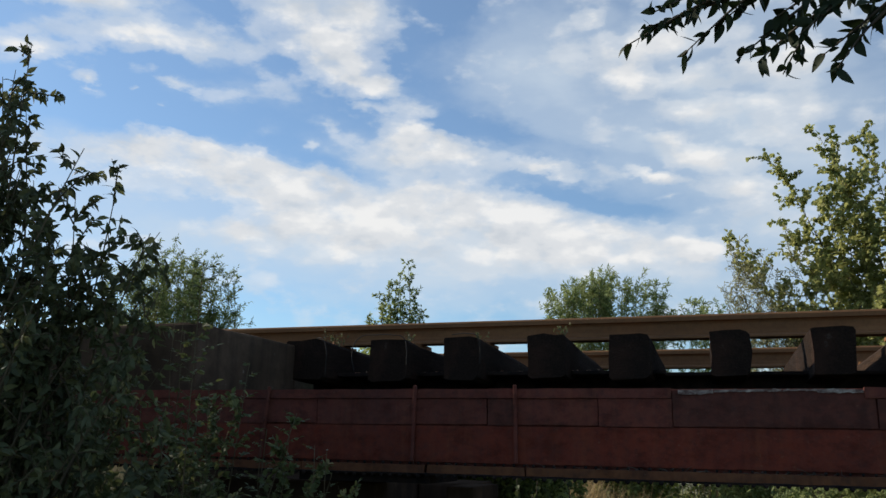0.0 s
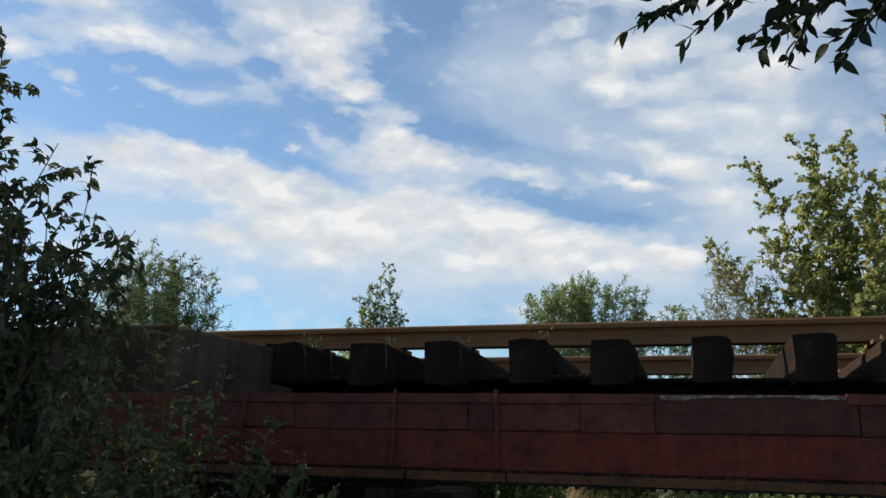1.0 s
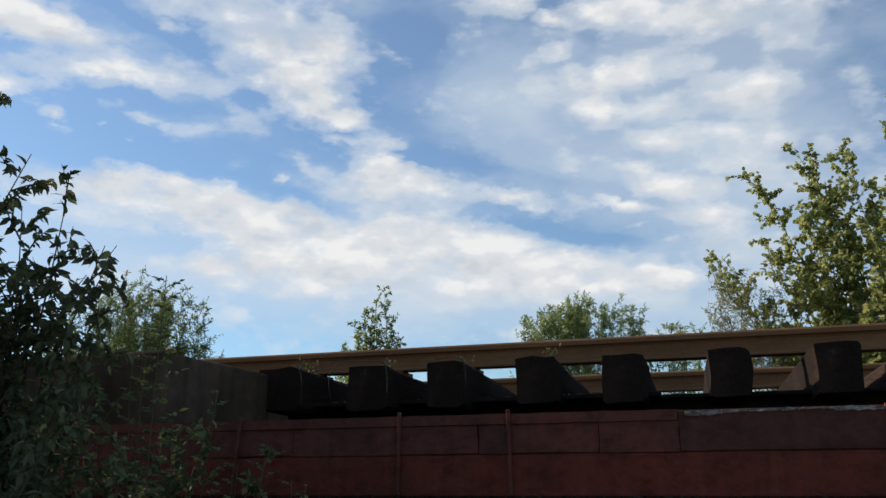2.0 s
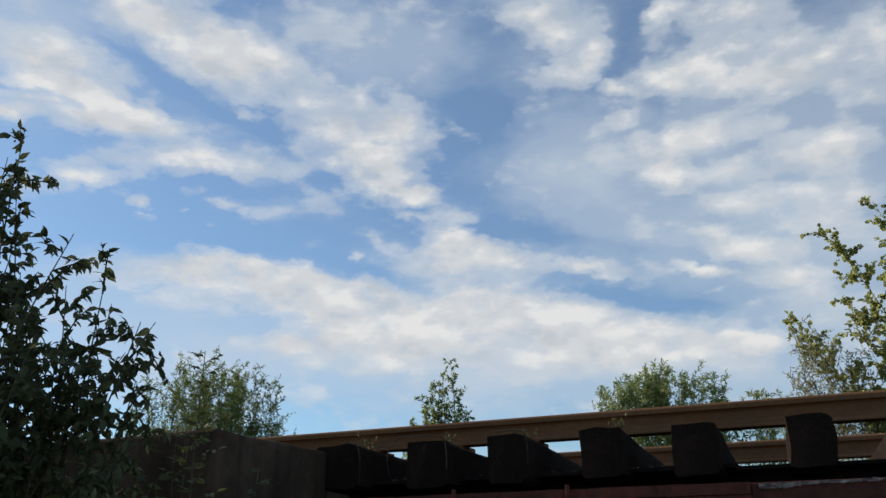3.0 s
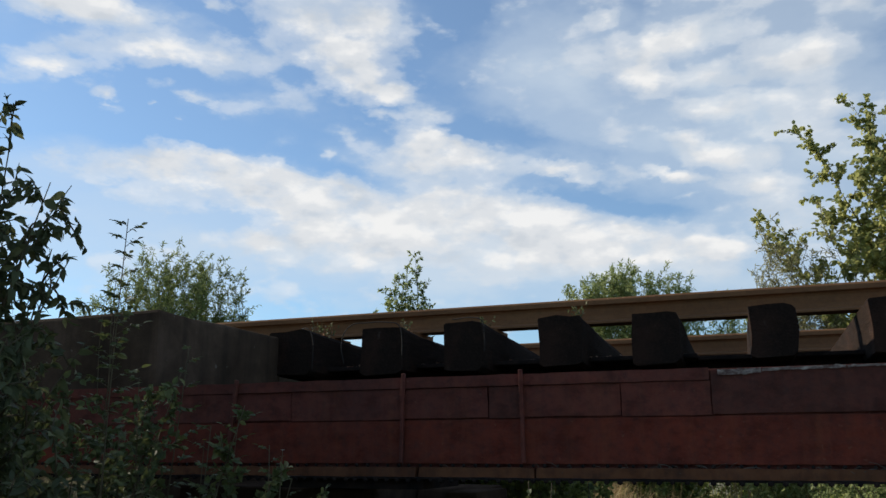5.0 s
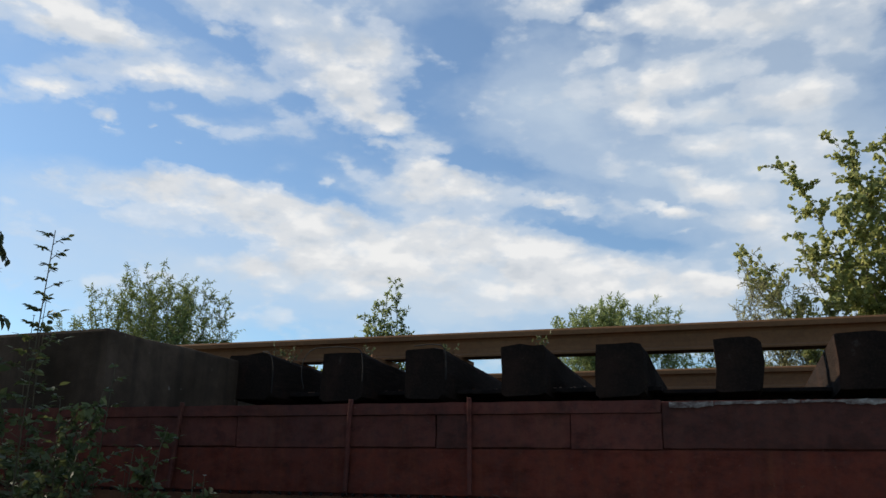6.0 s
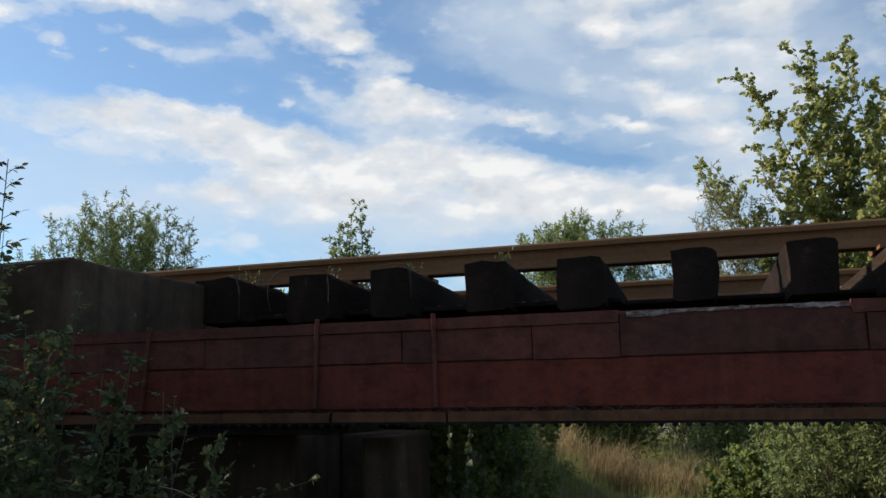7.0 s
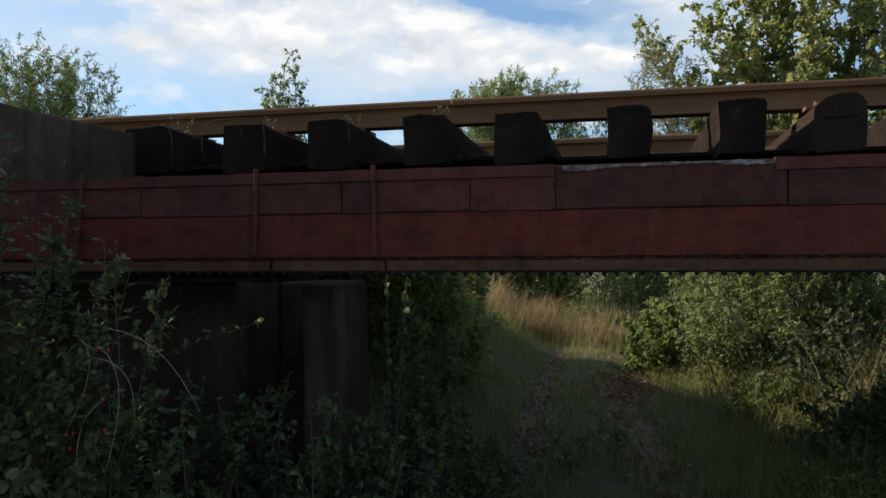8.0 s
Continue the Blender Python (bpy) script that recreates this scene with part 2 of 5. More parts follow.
M_RED = painted("oxide_red_paint", (0.180, 0.047, 0.031), (0.115, 0.037, 0.028), (0.215, 0.078, 0.044), 0.04)
M_RED_LOW = painted("brighter_oxide_paint", (0.200, 0.036, 0.018), (0.128, 0.031, 0.019), (0.225, 0.068, 0.030), 0.04)
M_PURPLE = painted("faded_oxide_paint", (0.125, 0.038, 0.026), (0.092, 0.031, 0.023), (0.165, 0.060, 0.038), 0.06)
M_RUST = painted("rusty_flange_steel", (0.175, 0.066, 0.027), (0.110, 0.042, 0.020), (0.25, 0.11, 0.05), 0.12)


def make_rail_mat():
    k = Mat("rail_rust", 0.85)
    k.b.inputs["Specular IOR Level"].default_value = 0.2
    base = k.mix(k.ramp(k.noise(2.2, 5, 0.6, (1, 3, 3)), [(0.3, 0.0), (0.7, 1.0)]), (0.165, 0.077, 0.034), (0.25, 0.122, 0.054))
    k.colour(k.mix(k.ramp(k.noise(45, 7, 0.7), [(0.45, 0.0), (0.8, 0.6)]), base, (0.10, 0.055, 0.032)))
    k.bump(k.noise(90, 6, 0.7), 0.3, 0.003)
    return k.m


M_RAIL = make_rail_mat()


def make_timber():
    k = Mat("creosoted_timber", 0.95)
    k.b.inputs["Specular IOR Level"].default_value = 0.1
    grain = k.noise(6, 8, 0.7, (14, 1.2, 14))
    col = k.ramp(grain, [(0.3, (0.012, 0.008, 0.006)), (0.55, (0.024, 0.015, 0.011)), (0.8, (0.055, 0.034, 0.024))])
    k.colour(k.mix(k.ramp(k.noise(17, 6, 0.6), [(0.66, 0.0), (0.72, 0.6)]), k.mix(k.ramp(k.noise(4.5, 6, 0.65), [(0.52, 0.0), (0.68, 0.55)]), k.mix(k.ramp(k.random_object(), [(0.0, 0.0), (1.0, 0.3)]), col, (0.026, 0.019, 0.015)), (0.055, 0.028, 0.019)), (0.075, 0.060, 0.048)))
    k.bump(grain, 0.7, 0.012)
    return k.m


M_TIMBER = make_timber()


def make_pale_timber():
    k = Mat("weathered_timber", 0.95)
    k.b.inputs["Specular IOR Level"].default_value = 0.12
    grain = k.noise(6, 8, 0.7, (14, 1.2, 14))
    k.colour(k.ramp(grain, [(0.3, (0.016, 0.010, 0.007)), (0.55, (0.048, 0.029, 0.019)), (0.8, (0.10, 0.062, 0.040))]))
    k.bump(grain, 0.8, 0.012)
    return k.m


M_TIMBER_PALE = make_pale_timber()


def make_concrete():
    k = Mat("stained_concrete", 0.97)
    k.b.inputs["Specular IOR Level"].default_value = 0.1
    base = k.ramp(k.noise(2.6, 7, 0.65), [(0.3, (0.038, 0.024, 0.015)), (0.55, (0.085, 0.055, 0.037)), (0.8, (0.17, 0.112, 0.078))])
    drip = k.ramp(k.noise(5, 5, 0.6, (2.2, 2.2, 0.25)), [(0.45, 0.0), (0.75, 0.75)])
    col = k.mix(drip, base, (0.032, 0.024, 0.017))
    moss = k.ramp(k.noise(7, 7, 0.7), [(0.6, 0.0), (0.8, 0.25)])
    col = k.mix(moss, col, (0.04, 0.034, 0.016))
    k.colour(k.mix(k.ramp(k.noise(26, 3, 0.5), [(0.70, 0.0), (0.74, 0.7)]), col, (0.22, 0.19, 0.155)))
    k.bump(k.noise(40, 8, 0.75), 0.6, 0.01)
    return k.m


M_CONCRETE = make_concrete()


# Near-black steel; on beams under the deck the colour holds their shade.
def make_black_steel():
    k = Mat("near_black_steel", 0.9)
    k.b.inputs["Specular IOR Level"].default_value = 0.15
    k.colour(k.ramp(k.noise(12, 6), [(0.35, (0.012, 0.010, 0.010)), (0.75, (0.045, 0.03, 0.024))]))
    k.bump(k.noise(60, 6, 0.7), 0.3, 0.004)
    return k.m


M_BLACK = make_black_steel()


def make_white_paint():
    k = Mat("worn_white_paint", 0.8)
    k.colour(k.ramp(k.noise(30, 7, 0.7, (1, 1, 2)), [(0.42, (0.10, 0.055, 0.045)), (0.55, (0.27, 0.22, 0.19)), (0.75, (0.62, 0.56, 0.49))]))
    k.bump(k.noise(80, 5), 0.4, 0.002)
    return k.m


M_WHITE = make_white_paint()


def make_bark(name, a, b):
    k = Mat(name, 0.9)
    n = k.noise(18, 7, 0.7, (1, 1, 0.2))
    k.colour(k.ramp(n, [(0.3, a), (0.75, b)]))
    k.bump(n, 0.6, 0.006)
    return k.m


M_BARK = make_bark("grey_brown_bark", (0.045, 0.035, 0.026), (0.16, 0.13, 0.10))
M_STEM = make_bark("green_brown_stem", (0.05, 0.042, 0.02), (0.13, 0.095, 0.05))
M_TWIG_PALE = make_bark("pale_dry_stem", (0.22, 0.17, 0.11), (0.42, 0.34, 0.23))


def make_ground():
    k = Mat("grassy_soil", 0.95)
    soil = k.ramp(k.noise(5, 8, 0.7), [(0.3, (0.115, 0.087, 0.058)), (0.6, (0.21, 0.163, 0.112)), (0.8, (0.31, 0.255, 0.18))])
    green = k.ramp(k.noise(11, 8, 0.7), [(0.3, (0.055, 0.074, 0.026)), (0.75, (0.13, 0.155, 0.058))])
    k.colour(k.mix(k.ramp(k.noise(1.1, 6, 0.65), [(0.38, 0.15), (0.6, 1.0)]), soil, green))
    k.bump(k.noise(26, 9, 0.75), 0.9, 0.05)
    return k.m


M_GROUND = make_ground()

L_SHRUB = leaf_mat("dogwood_leaf", (0.048, 0.060, 0.028), (0.094, 0.110, 0.050), (0.18, 0.185, 0.075), 0.28, 0.45)
L_ROSE = leaf_mat("rose_leaf", (0.060, 0.080, 0.029), (0.102, 0.127, 0.047), (0.17, 0.185, 0.067), 0.3)
# near-black leaf colour holds the backlit shade of the overhanging branch
L_ASH = leaf_mat("shade_dark_leaf", (0.012, 0.020, 0.009), (0.022, 0.036, 0.014), (0.04, 0.06, 0.02), 0.15, 0.5)
L_HAZEL = leaf_mat("hazel_leaf", (0.16, 0.20, 0.055), (0.29, 0.325, 0.095), (0.52, 0.50, 0.20), 0.58)
L_WILLOW = leaf_mat("willow_leaf", (0.115, 0.165, 0.055), (0.22, 0.285, 0.10), (0.40, 0.44, 0.19), 0.5)
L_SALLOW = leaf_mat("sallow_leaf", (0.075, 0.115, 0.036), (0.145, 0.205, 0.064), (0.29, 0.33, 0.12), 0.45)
L_BRAMBLE = leaf_mat("bramble_leaf", (0.06, 0.092, 0.028), (0.135, 0.185, 0.052), (0.36, 0.39, 0.11), 0.48)
L_IVY = leaf_mat("ivy_leaf", (0.042, 0.064, 0.024), (0.080, 0.112, 0.040), (0.13, 0.155, 0.060), 0.25, 0.45)
L_GRASS = leaf_mat("grass_blade", (0.130, 0.152, 0.038), (0.21, 0.230, 0.058), (0.40, 0.36, 0.14), 0.38, 0.6)
L_DRY = leaf_mat("dry_grass_blade", (0.20, 0.135, 0.06), (0.34, 0.235, 0.11), (0.50, 0.37, 0.19), 0.3, 0.7)
L_LITTER = leaf_mat("fallen_leaf", (0.12, 0.06, 0.036), (0.25, 0.13, 0.08), (0.45, 0.32, 0.23), 0.1, 0.8)
L_GREYHERB = leaf_mat("grey_herb_leaf", (0.19, 0.20, 0.09), (0.33, 0.33, 0.16), (0.52, 0.48, 0.25), 0.45, 0.7)


def plain_mat(name, c, rough=0.6):
    k = Mat(name, rough)
    k.colour(k.ramp(k.noise(40, 5), [(0.3, tuple(0.7 * v for v in c)), (0.7, c)]))
    return k.m


M_HIP = plain_mat("red_rosehip", (0.45, 0.035, 0.012), 0.3)
M_PETAL = plain_mat("white_petal", (0.75, 0.73, 0.68), 0.6)
M_YELLOW = plain_mat("yellow_petal", (0.65, 0.48, 0.03), 0.6)
M_CABLE = plain_mat("grey_cable", (0.028, 0.022, 0.018), 0.85)


# ---- mesh helpers ----
def mesh_ob(name, bm, material, smooth=False):
    me = bpy.data.meshes.new(name)
    bm.normal_update()
    bm.to_mesh(me)
    bm.free()
    me.materials.append(material)
    if smooth:
        me.polygons.foreach_set("use_smooth", [True] * len(me.polygons))
    return new(name, me)


def part(name, bm, material, parent, label="", smooth=False):
    ob = mesh_ob(name, bm, material, smooth)
    ob.parent = parent
    if label:
        ob["label"] = label
    return ob


def data_ob(name, verts, faces, material, parent=None, smooth=False):
    me = bpy.data.meshes.new(name)
    me.from_pydata(verts, [], faces)
    me.materials.append(material)
    if smooth:
        me.polygons.foreach_set("use_smooth", [True] * len(me.polygons))
    me.update()
    ob = new(name, me)
    ob.parent = parent
    return ob


def thing(name, label, category, group="", at=(0, 0, 0)):
    ob = new(name)
    ob.empty_display_size = 0.1
    ob.location = at
    return tagged(ob, label, category, group)


def box(bm, x0, x1, y0, y1, z0, z1, bevel=0.0, cuts=0, jitter=0.0, rng=None):
    made = bmesh.ops.create_cube(bm, size=1.0, matrix=Matrix.Translation(((x0 + x1) / 2, (y0 + y1) / 2, (z0 + z1) / 2)) @ Matrix.Diagonal((x1 - x0, y1 - y0, z1 - z0, 1)))
    vs = made["verts"]
    edges = list({e for v in vs for e in v.link_edges})
    if cuts:
        res = bmesh.ops.subdivide_edges(bm, edges=edges, cuts=cuts, use_grid_fill=True)
        vs = list({v for v in bm.verts if v.is_valid and x0 - 1e-4 <= v.co.x <= x1 + 1e-4 and y0 - 1e-4 <= v.co.y <= y1 + 1e-4 and z0 - 1e-4 <= v.co.z <= z1 + 1e-4})
    if bevel:
        edges = [e for e in {e for v in vs for e in v.link_edges} if len(e.link_faces) == 2 and e.calc_face_angle(0) > 0.5]
        bmesh.ops.bevel(bm, geom=edges, offset=bevel, segments=2, affect="EDGES", profile=0.6)
    if jitter:
        for v in bm.verts:
            v.co += noise.noise_vector(v.co * 7.0) * jitter
    return bm


def tube_data(points, radii, sides=5):
    verts, faces = [], []
    n = len(points)
    for i, p in enumerate(points):
        d = (points[min(i + 1, n - 1)] - points[max(i - 1, 0)]).normalized()
        a = d.cross(Vector((0.31, 0.17, 0.93)))
        a = a.normalized() if a.length > 1e-4 else Vector((1, 0, 0))
        b = d.cross(a)
        for s in range(sides):
            t = 2 * math.pi * s / sides
            verts.append(tuple(p + (a * math.cos(t) + b * math.sin(t)) * radii[i]))
    for i in range(n - 1):
        for s in range(sides):
            q = (s + 1) % sides
            faces.append((i * sides + s, i * sides + q, (i + 1) * sides + q, (i + 1) * sides + s))
    faces.append(tuple(range(sides))[::-1])
    faces.append(tuple((n - 1) * sides + s for s in range(sides)))
    return verts, faces


class Soup:
    """Gathers many small pieces into one mesh."""

    def __init__(self):
        self.v, self.f = [], []

    def add(self, verts, faces):
        o = len(self.v)
        self.v.extend(verts)
        self.f.extend(tuple(i + o for i in f) for f in faces)

    def tube(self, points, radii, sides=4):
        self.add(*tube_data(points, radii, sides))

    def leaf(self, base, along, face, length, width, droop=0.25, fold=0.18, lobes=0):
        along = along.normalized()
        side = along.cross(face)
        if side.length < 1e-4:
            side = along.cross(Vector((0.3, 0.9, 0.2)))
        side.normalize()
        up = side.cross(along)
        pts = []
        for y, x, h in LEAF_SHAPES[lobes]:
            z = -droop * y * y * length + fold * abs(x) * width
            pts.append(tuple(base + along * (y * length) + side * (x * width) + up * z))
        self.add(pts, LEAF_FACES)

    def ob(self, name, material, parent=None, smooth=False):
        return data_ob(name, self.v, self.f, material, parent, smooth)


# outline of a leaf: along, across, unused; a midrib of three points with two flanks
LEAF_SHAPES = {
    0: [(0, 0, 0), (0.35, 0, 0), (0.7, 0, 0), (1, 0, 0), (0.22, 0.40, 0), (0.55, 0.46, 0), (0.22, -0.40, 0), (0.55, -0.46, 0), (0.82, 0.2, 0), (0.82, -0.2, 0)],
    1: [(0, 0, 0), (0.35, 0, 0), (0.7, 0, 0), (1, 0, 0), (0.08, 0.40, 0), (0.55, 0.52, 0), (0.08, -0.40, 0), (0.55, -0.52, 0), (0.88, 0.33, 0), (0.88, -0.33, 0)],
    2: [(0, 0, 0), (0.35, 0, 0), (0.7, 0, 0), (1, 0, 0), (0.2, 0.5, 0), (0.5, 0.5, 0), (0.2, -0.5, 0), (0.5, -0.5, 0), (0.8, 0.32, 0), (0.8, -0.32, 0)]}
LEAF_FACES = [(0, 1, 4), (4, 1, 2, 5), (5, 2, 8), (8, 2, 3), (0, 6, 1), (6, 7, 2, 1), (7, 9, 2), (9, 3, 2)]


def rand_dir(rng, up=0.0):
    v = Vector((rng.gauss(0, 1), rng.gauss(0, 1), rng.gauss(0, 1) + up))
    return v.normalized()


def arc(a, b, rng, lift=0.15, wobble=0.05, n=7):
    """A curved line from a to b that rises first and then leans over."""
    length = (b - a).length
    side = rand_dir(rng) * wobble * length
    pts = []
    for i in range(n):
        t = i / (n - 1)
        p = a.lerp(b, t)
        p = p + Vector((0, 0, 1)) * (lift * length * math.sin(math.pi * t) * (1 - 0.3 * t)) + side * math.sin(math.pi * t)
        pts.append(p)
    return pts


def sample(pts, t):
    x = t * (len(pts) - 1)
    i = min(int(x), len(pts) - 2)
    return pts[i].lerp(pts[i + 1], x - i), (pts[i + 1] - pts[i]).normalized()


def leafy_twig(leaves, rng, pts, count, size, aspect, spread, droop, start=0.15, lobes=0, hang=0.3):
    for k in range(count):
        t = start + (1 - start) * (k + rng.random() * 0.6) / count
        p, d = sample(pts, min(t, 0.999))
        out = (rand_dir(rng) * spread + d * 0.6 + Vector((0, 0, -hang))).normalized()
        s = size * rng.uniform(0.6, 1.15)
        leaves.leaf(p, out, rand_dir(rng, 1.0), s, s * aspect, droop, rng.uniform(0.05, 0.35), lobes)


def leaf_meshes(name, material, aspect, droop):
    """A few shapes of one leaf, a metre long, to be shared by many leaf objects."""
    out = []
    rows = 7
    for k in range(5):
        curl, fold, wide = droop * (0.3 + 0.5 * k), 0.08 + 0.08 * k, aspect * (0.85 + 0.08 * k)
        v, f = [], []
        for i in range(rows + 1):
            t = i / rows
            w = 0.5 * wide * math.sin(math.pi * min(1.0, t ** 0.8 + 0.02)) ** 0.8 if 0 < i < rows else 0.006
            bend = 0.08 * math.sin(3 * t + k)
            for x in (-1, 0, 1):
                v.append((x * w + bend * t, t * 0.97, -curl * t * t + fold * abs(x) * w))
            if i:
                o = (i - 1) * 3
                f += [(o, o + 1, o + 4, o + 3), (o + 1, o + 2, o + 5, o + 4)]
        me = bpy.data.meshes.new(name)
        me.from_pydata(v, [], f)
        me.materials.append(material)
        me.polygons.foreach_set("use_smooth", [True] * len(me.polygons))
        out.append(me)
    return out


def leaf_parts(parent, meshes, rng, pts, count, size, spread, start, hang):
    """Leaves as objects of their own along a twig."""
    for k in range(count):
        t = start + (1 - start) * (k + rng.random() * 0.6) / count
        p, d = sample(pts, min(t, 0.999))
        out = (rand_dir(rng) * spread + d * 0.6 + Vector((0, 0, -hang))).normalized()
        side = out.cross(rand_dir(rng, 1.0)).normalized()
        up = side.cross(out)
        sz = size * rng.uniform(0.6, 1.15)
        ob = new("leaf", rng.choice(meshes))
        ob.parent = parent
        ob.matrix_local = Matrix(((side.x, out.x, up.x, p.x), (side.y, out.y, up.y, p.y), (side.z, out.z, up.z, p.z), (0, 0, 0, 1))) @ Matrix.Scale(sz, 4)


def plant(name, label, category, base, tips, bark, leaf_material, seed, stem_r=0.02, twigs=14, twig_len=0.5, leaf_n=9,
          leaf_size=0.07, aspect=0.7, spread=0.9, droop=0.25, lobes=0, start=0.25, lift=0.08, hang=0.25, sub=0, upness=0.4, group="", trunk_name="trunk", feet=0.0, tip_leaves=None):
    """Limbs arch from the base to the tips; twigs leave the limbs, leaves sit along the twigs."""
    rng = random.Random(seed)
    root = thing(name, label, category, group, base)
    base = Vector(base)
    leaves, joined = Soup(), Soup()
    for tip in tips:
        wood = joined if trunk_name == "trunk" else Soup()
        tip = Vector(tip) - base
        foot = Vector((feet * tip.x + rng.uniform(-1, 1) * (0.05 + 0.35 * feet), feet * tip.y + rng.uniform(-1, 1) * (0.05 + 0.35 * feet), -0.05))
        if feet:
            foot.z = ground_z(base.x + foot.x, base.y + foot.y) - base.z - 0.05
        limb = arc(foot, tip, rng, lift, 0.07, 9)
        length = (tip - foot).length
        wood.tube(limb, [stem_r * (1 - 0.88 * i / 8) for i in range(9)], 6)
        end = [sample(limb, 0.75 + 0.25 * i / 4 * 0.999)[0] for i in range(5)]
        if tip_leaves:
            leaf_parts(root, tip_leaves, rng, end, 10, leaf_size * 1.1, spread, 0.0, hang)
        else:
            leafy_twig(leaves, rng, end, int(leaf_n * 1.3), leaf_size, aspect, spread, droop, 0.0, lobes, hang)
        for k in range(twigs):
            t = start + (0.98 - start) * (k + rng.random()) / twigs
            p, d = sample(limb, min(t, 0.99))
            out = (rand_dir(rng, upness) + d * 0.7).normalized()
            ln = twig_len * rng.uniform(0.5, 1.1) * (1.15 - 0.75 * t) * (1 if t > 0.3 else 1)
            tw = arc(p, p + out * ln, rng, 0.06, 0.06, 5)
            wood.tube(tw, [stem_r * 0.22 * (1 - 0.2 * i) + 0.0012 for i in range(5)], 3)
            leafy_twig(leaves, rng, tw, leaf_n, leaf_size, aspect, spread, droop, 0.12, lobes, hang)
            for _ in range(sub):
                p2, d2 = sample(tw, rng.uniform(0.25, 0.9))
                o2 = (rand_dir(rng, upness) + d2 * 0.5).normalized()
                tw2 = arc(p2, p2 + o2 * ln * rng.uniform(0.35, 0.6), rng, 0.05, 0.05, 4)
                wood.tube(tw2, [0.0025, 0.002, 0.0015, 0.001], 3)
                leafy_twig(leaves, rng, tw2, max(3, int(leaf_n * 0.6)), leaf_size, aspect, spread, droop, 0.1, lobes, hang)
        if wood is not joined:
            wood.ob(trunk_name, bark, root, True)
    if joined.v:
        joined.ob("trunk", bark, root, True)
    crown = leaves.ob("crown", leaf_material, root)
    return root


# ---- ground ----
def path_x(y):
    return -0.25 - 0.075 * max(0.0, y - 5) + 0.0007 * max(0.0, y - 5) ** 2


def bank(y0, y1, y):
    return 0.0 if y <= y0 else 1.0 if y >= y1 else (y - y0) / (y1 - y0)


def ground_z(x, y):
    c = path_x(y)
    off = x - c
    z = 0.05 * noise.noise((x * 0.9, y * 0.9, 0)) + 0.02 * noise.noise((x * 4, y * 4, 3))
    if y > 4.0:
        left = 1.05 * bank(0.80, 1.9, -off) * bank(3.5, 4.3, y) * (1 - 0.6 * bank(11, 14, y))
        right = 0.55 * bank(1.1, 3.0, off) * bank(4.0, 7.0, y)
        z += left + right
        z -= 0.07 * math.exp(-((off + 0.48) / 0.2) ** 2) + 0.07 * math.exp(-((off - 0.48) / 0.2) ** 2)
    z += 0.6 * bank(26, 60, y)
    # the railway bank on both sides of the opening
    crest = 2.05
    if x < -2.6 or x > 3.4:
        side = bank(2.62, 2.72, -x) if x < 0 else bank(3.5, 4.1, x)
        prof = min(0.62 * bank(-0.4, 2.6, y) if y < 3.0 else 1.0, 1 - bank(8.6, 11.6, y))
        z = max(z, z * (1 - prof) + crest * prof * side) if prof > 0 else z
    return z


def axis_steps(core0, core1, step, reach):
    inner = list(np.arange(core0, core1 + 1e-6, step))
    out, d, v = [], step, core1
    while v < reach:
        d *= 1.35
        v += d
        out.append(v)
    back, d, v = [], step, core0
    while v > -reach:
        d *= 1.35
        v -= d
        back.append(v)
    return back[::-1] + inner + out


gx, gy = axis_steps(-7, 6, 0.14, 1500), axis_steps(-3, 22, 0.16, 1500)
gverts = [(x, y, ground_z(x, y)) for y in gy for x in gx]
gw = len(gx)
gfaces = [(j * gw + i, j * gw + i + 1, (j + 1) * gw + i + 1, (j + 1) * gw + i) for j in range(len(gy) - 1) for i in range(gw - 1)]
tagged(data_ob("ground", gverts, gfaces, M_GROUND, None, True), "grassy ground with a rutted track and steep railway banks", "ground", kind="structure")

# ---- bridge: outer girder ----
GX0, GX1, GY = -3.3, 3.75, 2.915
girder = thing("bridge_girder", "dull oxide-red riveted steel edge girder carried on the abutments", "girder", at=(0, GY, 1.43))
GO = Vector((0, GY, 1.43))


def gpart(name, material, boxes, label="", bevel=0.003, jitter=0.0, parent=None):
    bm = bmesh.new()
    for (x0, x1, y0, y1, z0, z1) in boxes:
        box(bm, x0, x1, y0 - GO.y, y1 - GO.y, z0 - GO.z, z1 - GO.z, bevel)
    return part(name, bm, material, parent or girder, label)


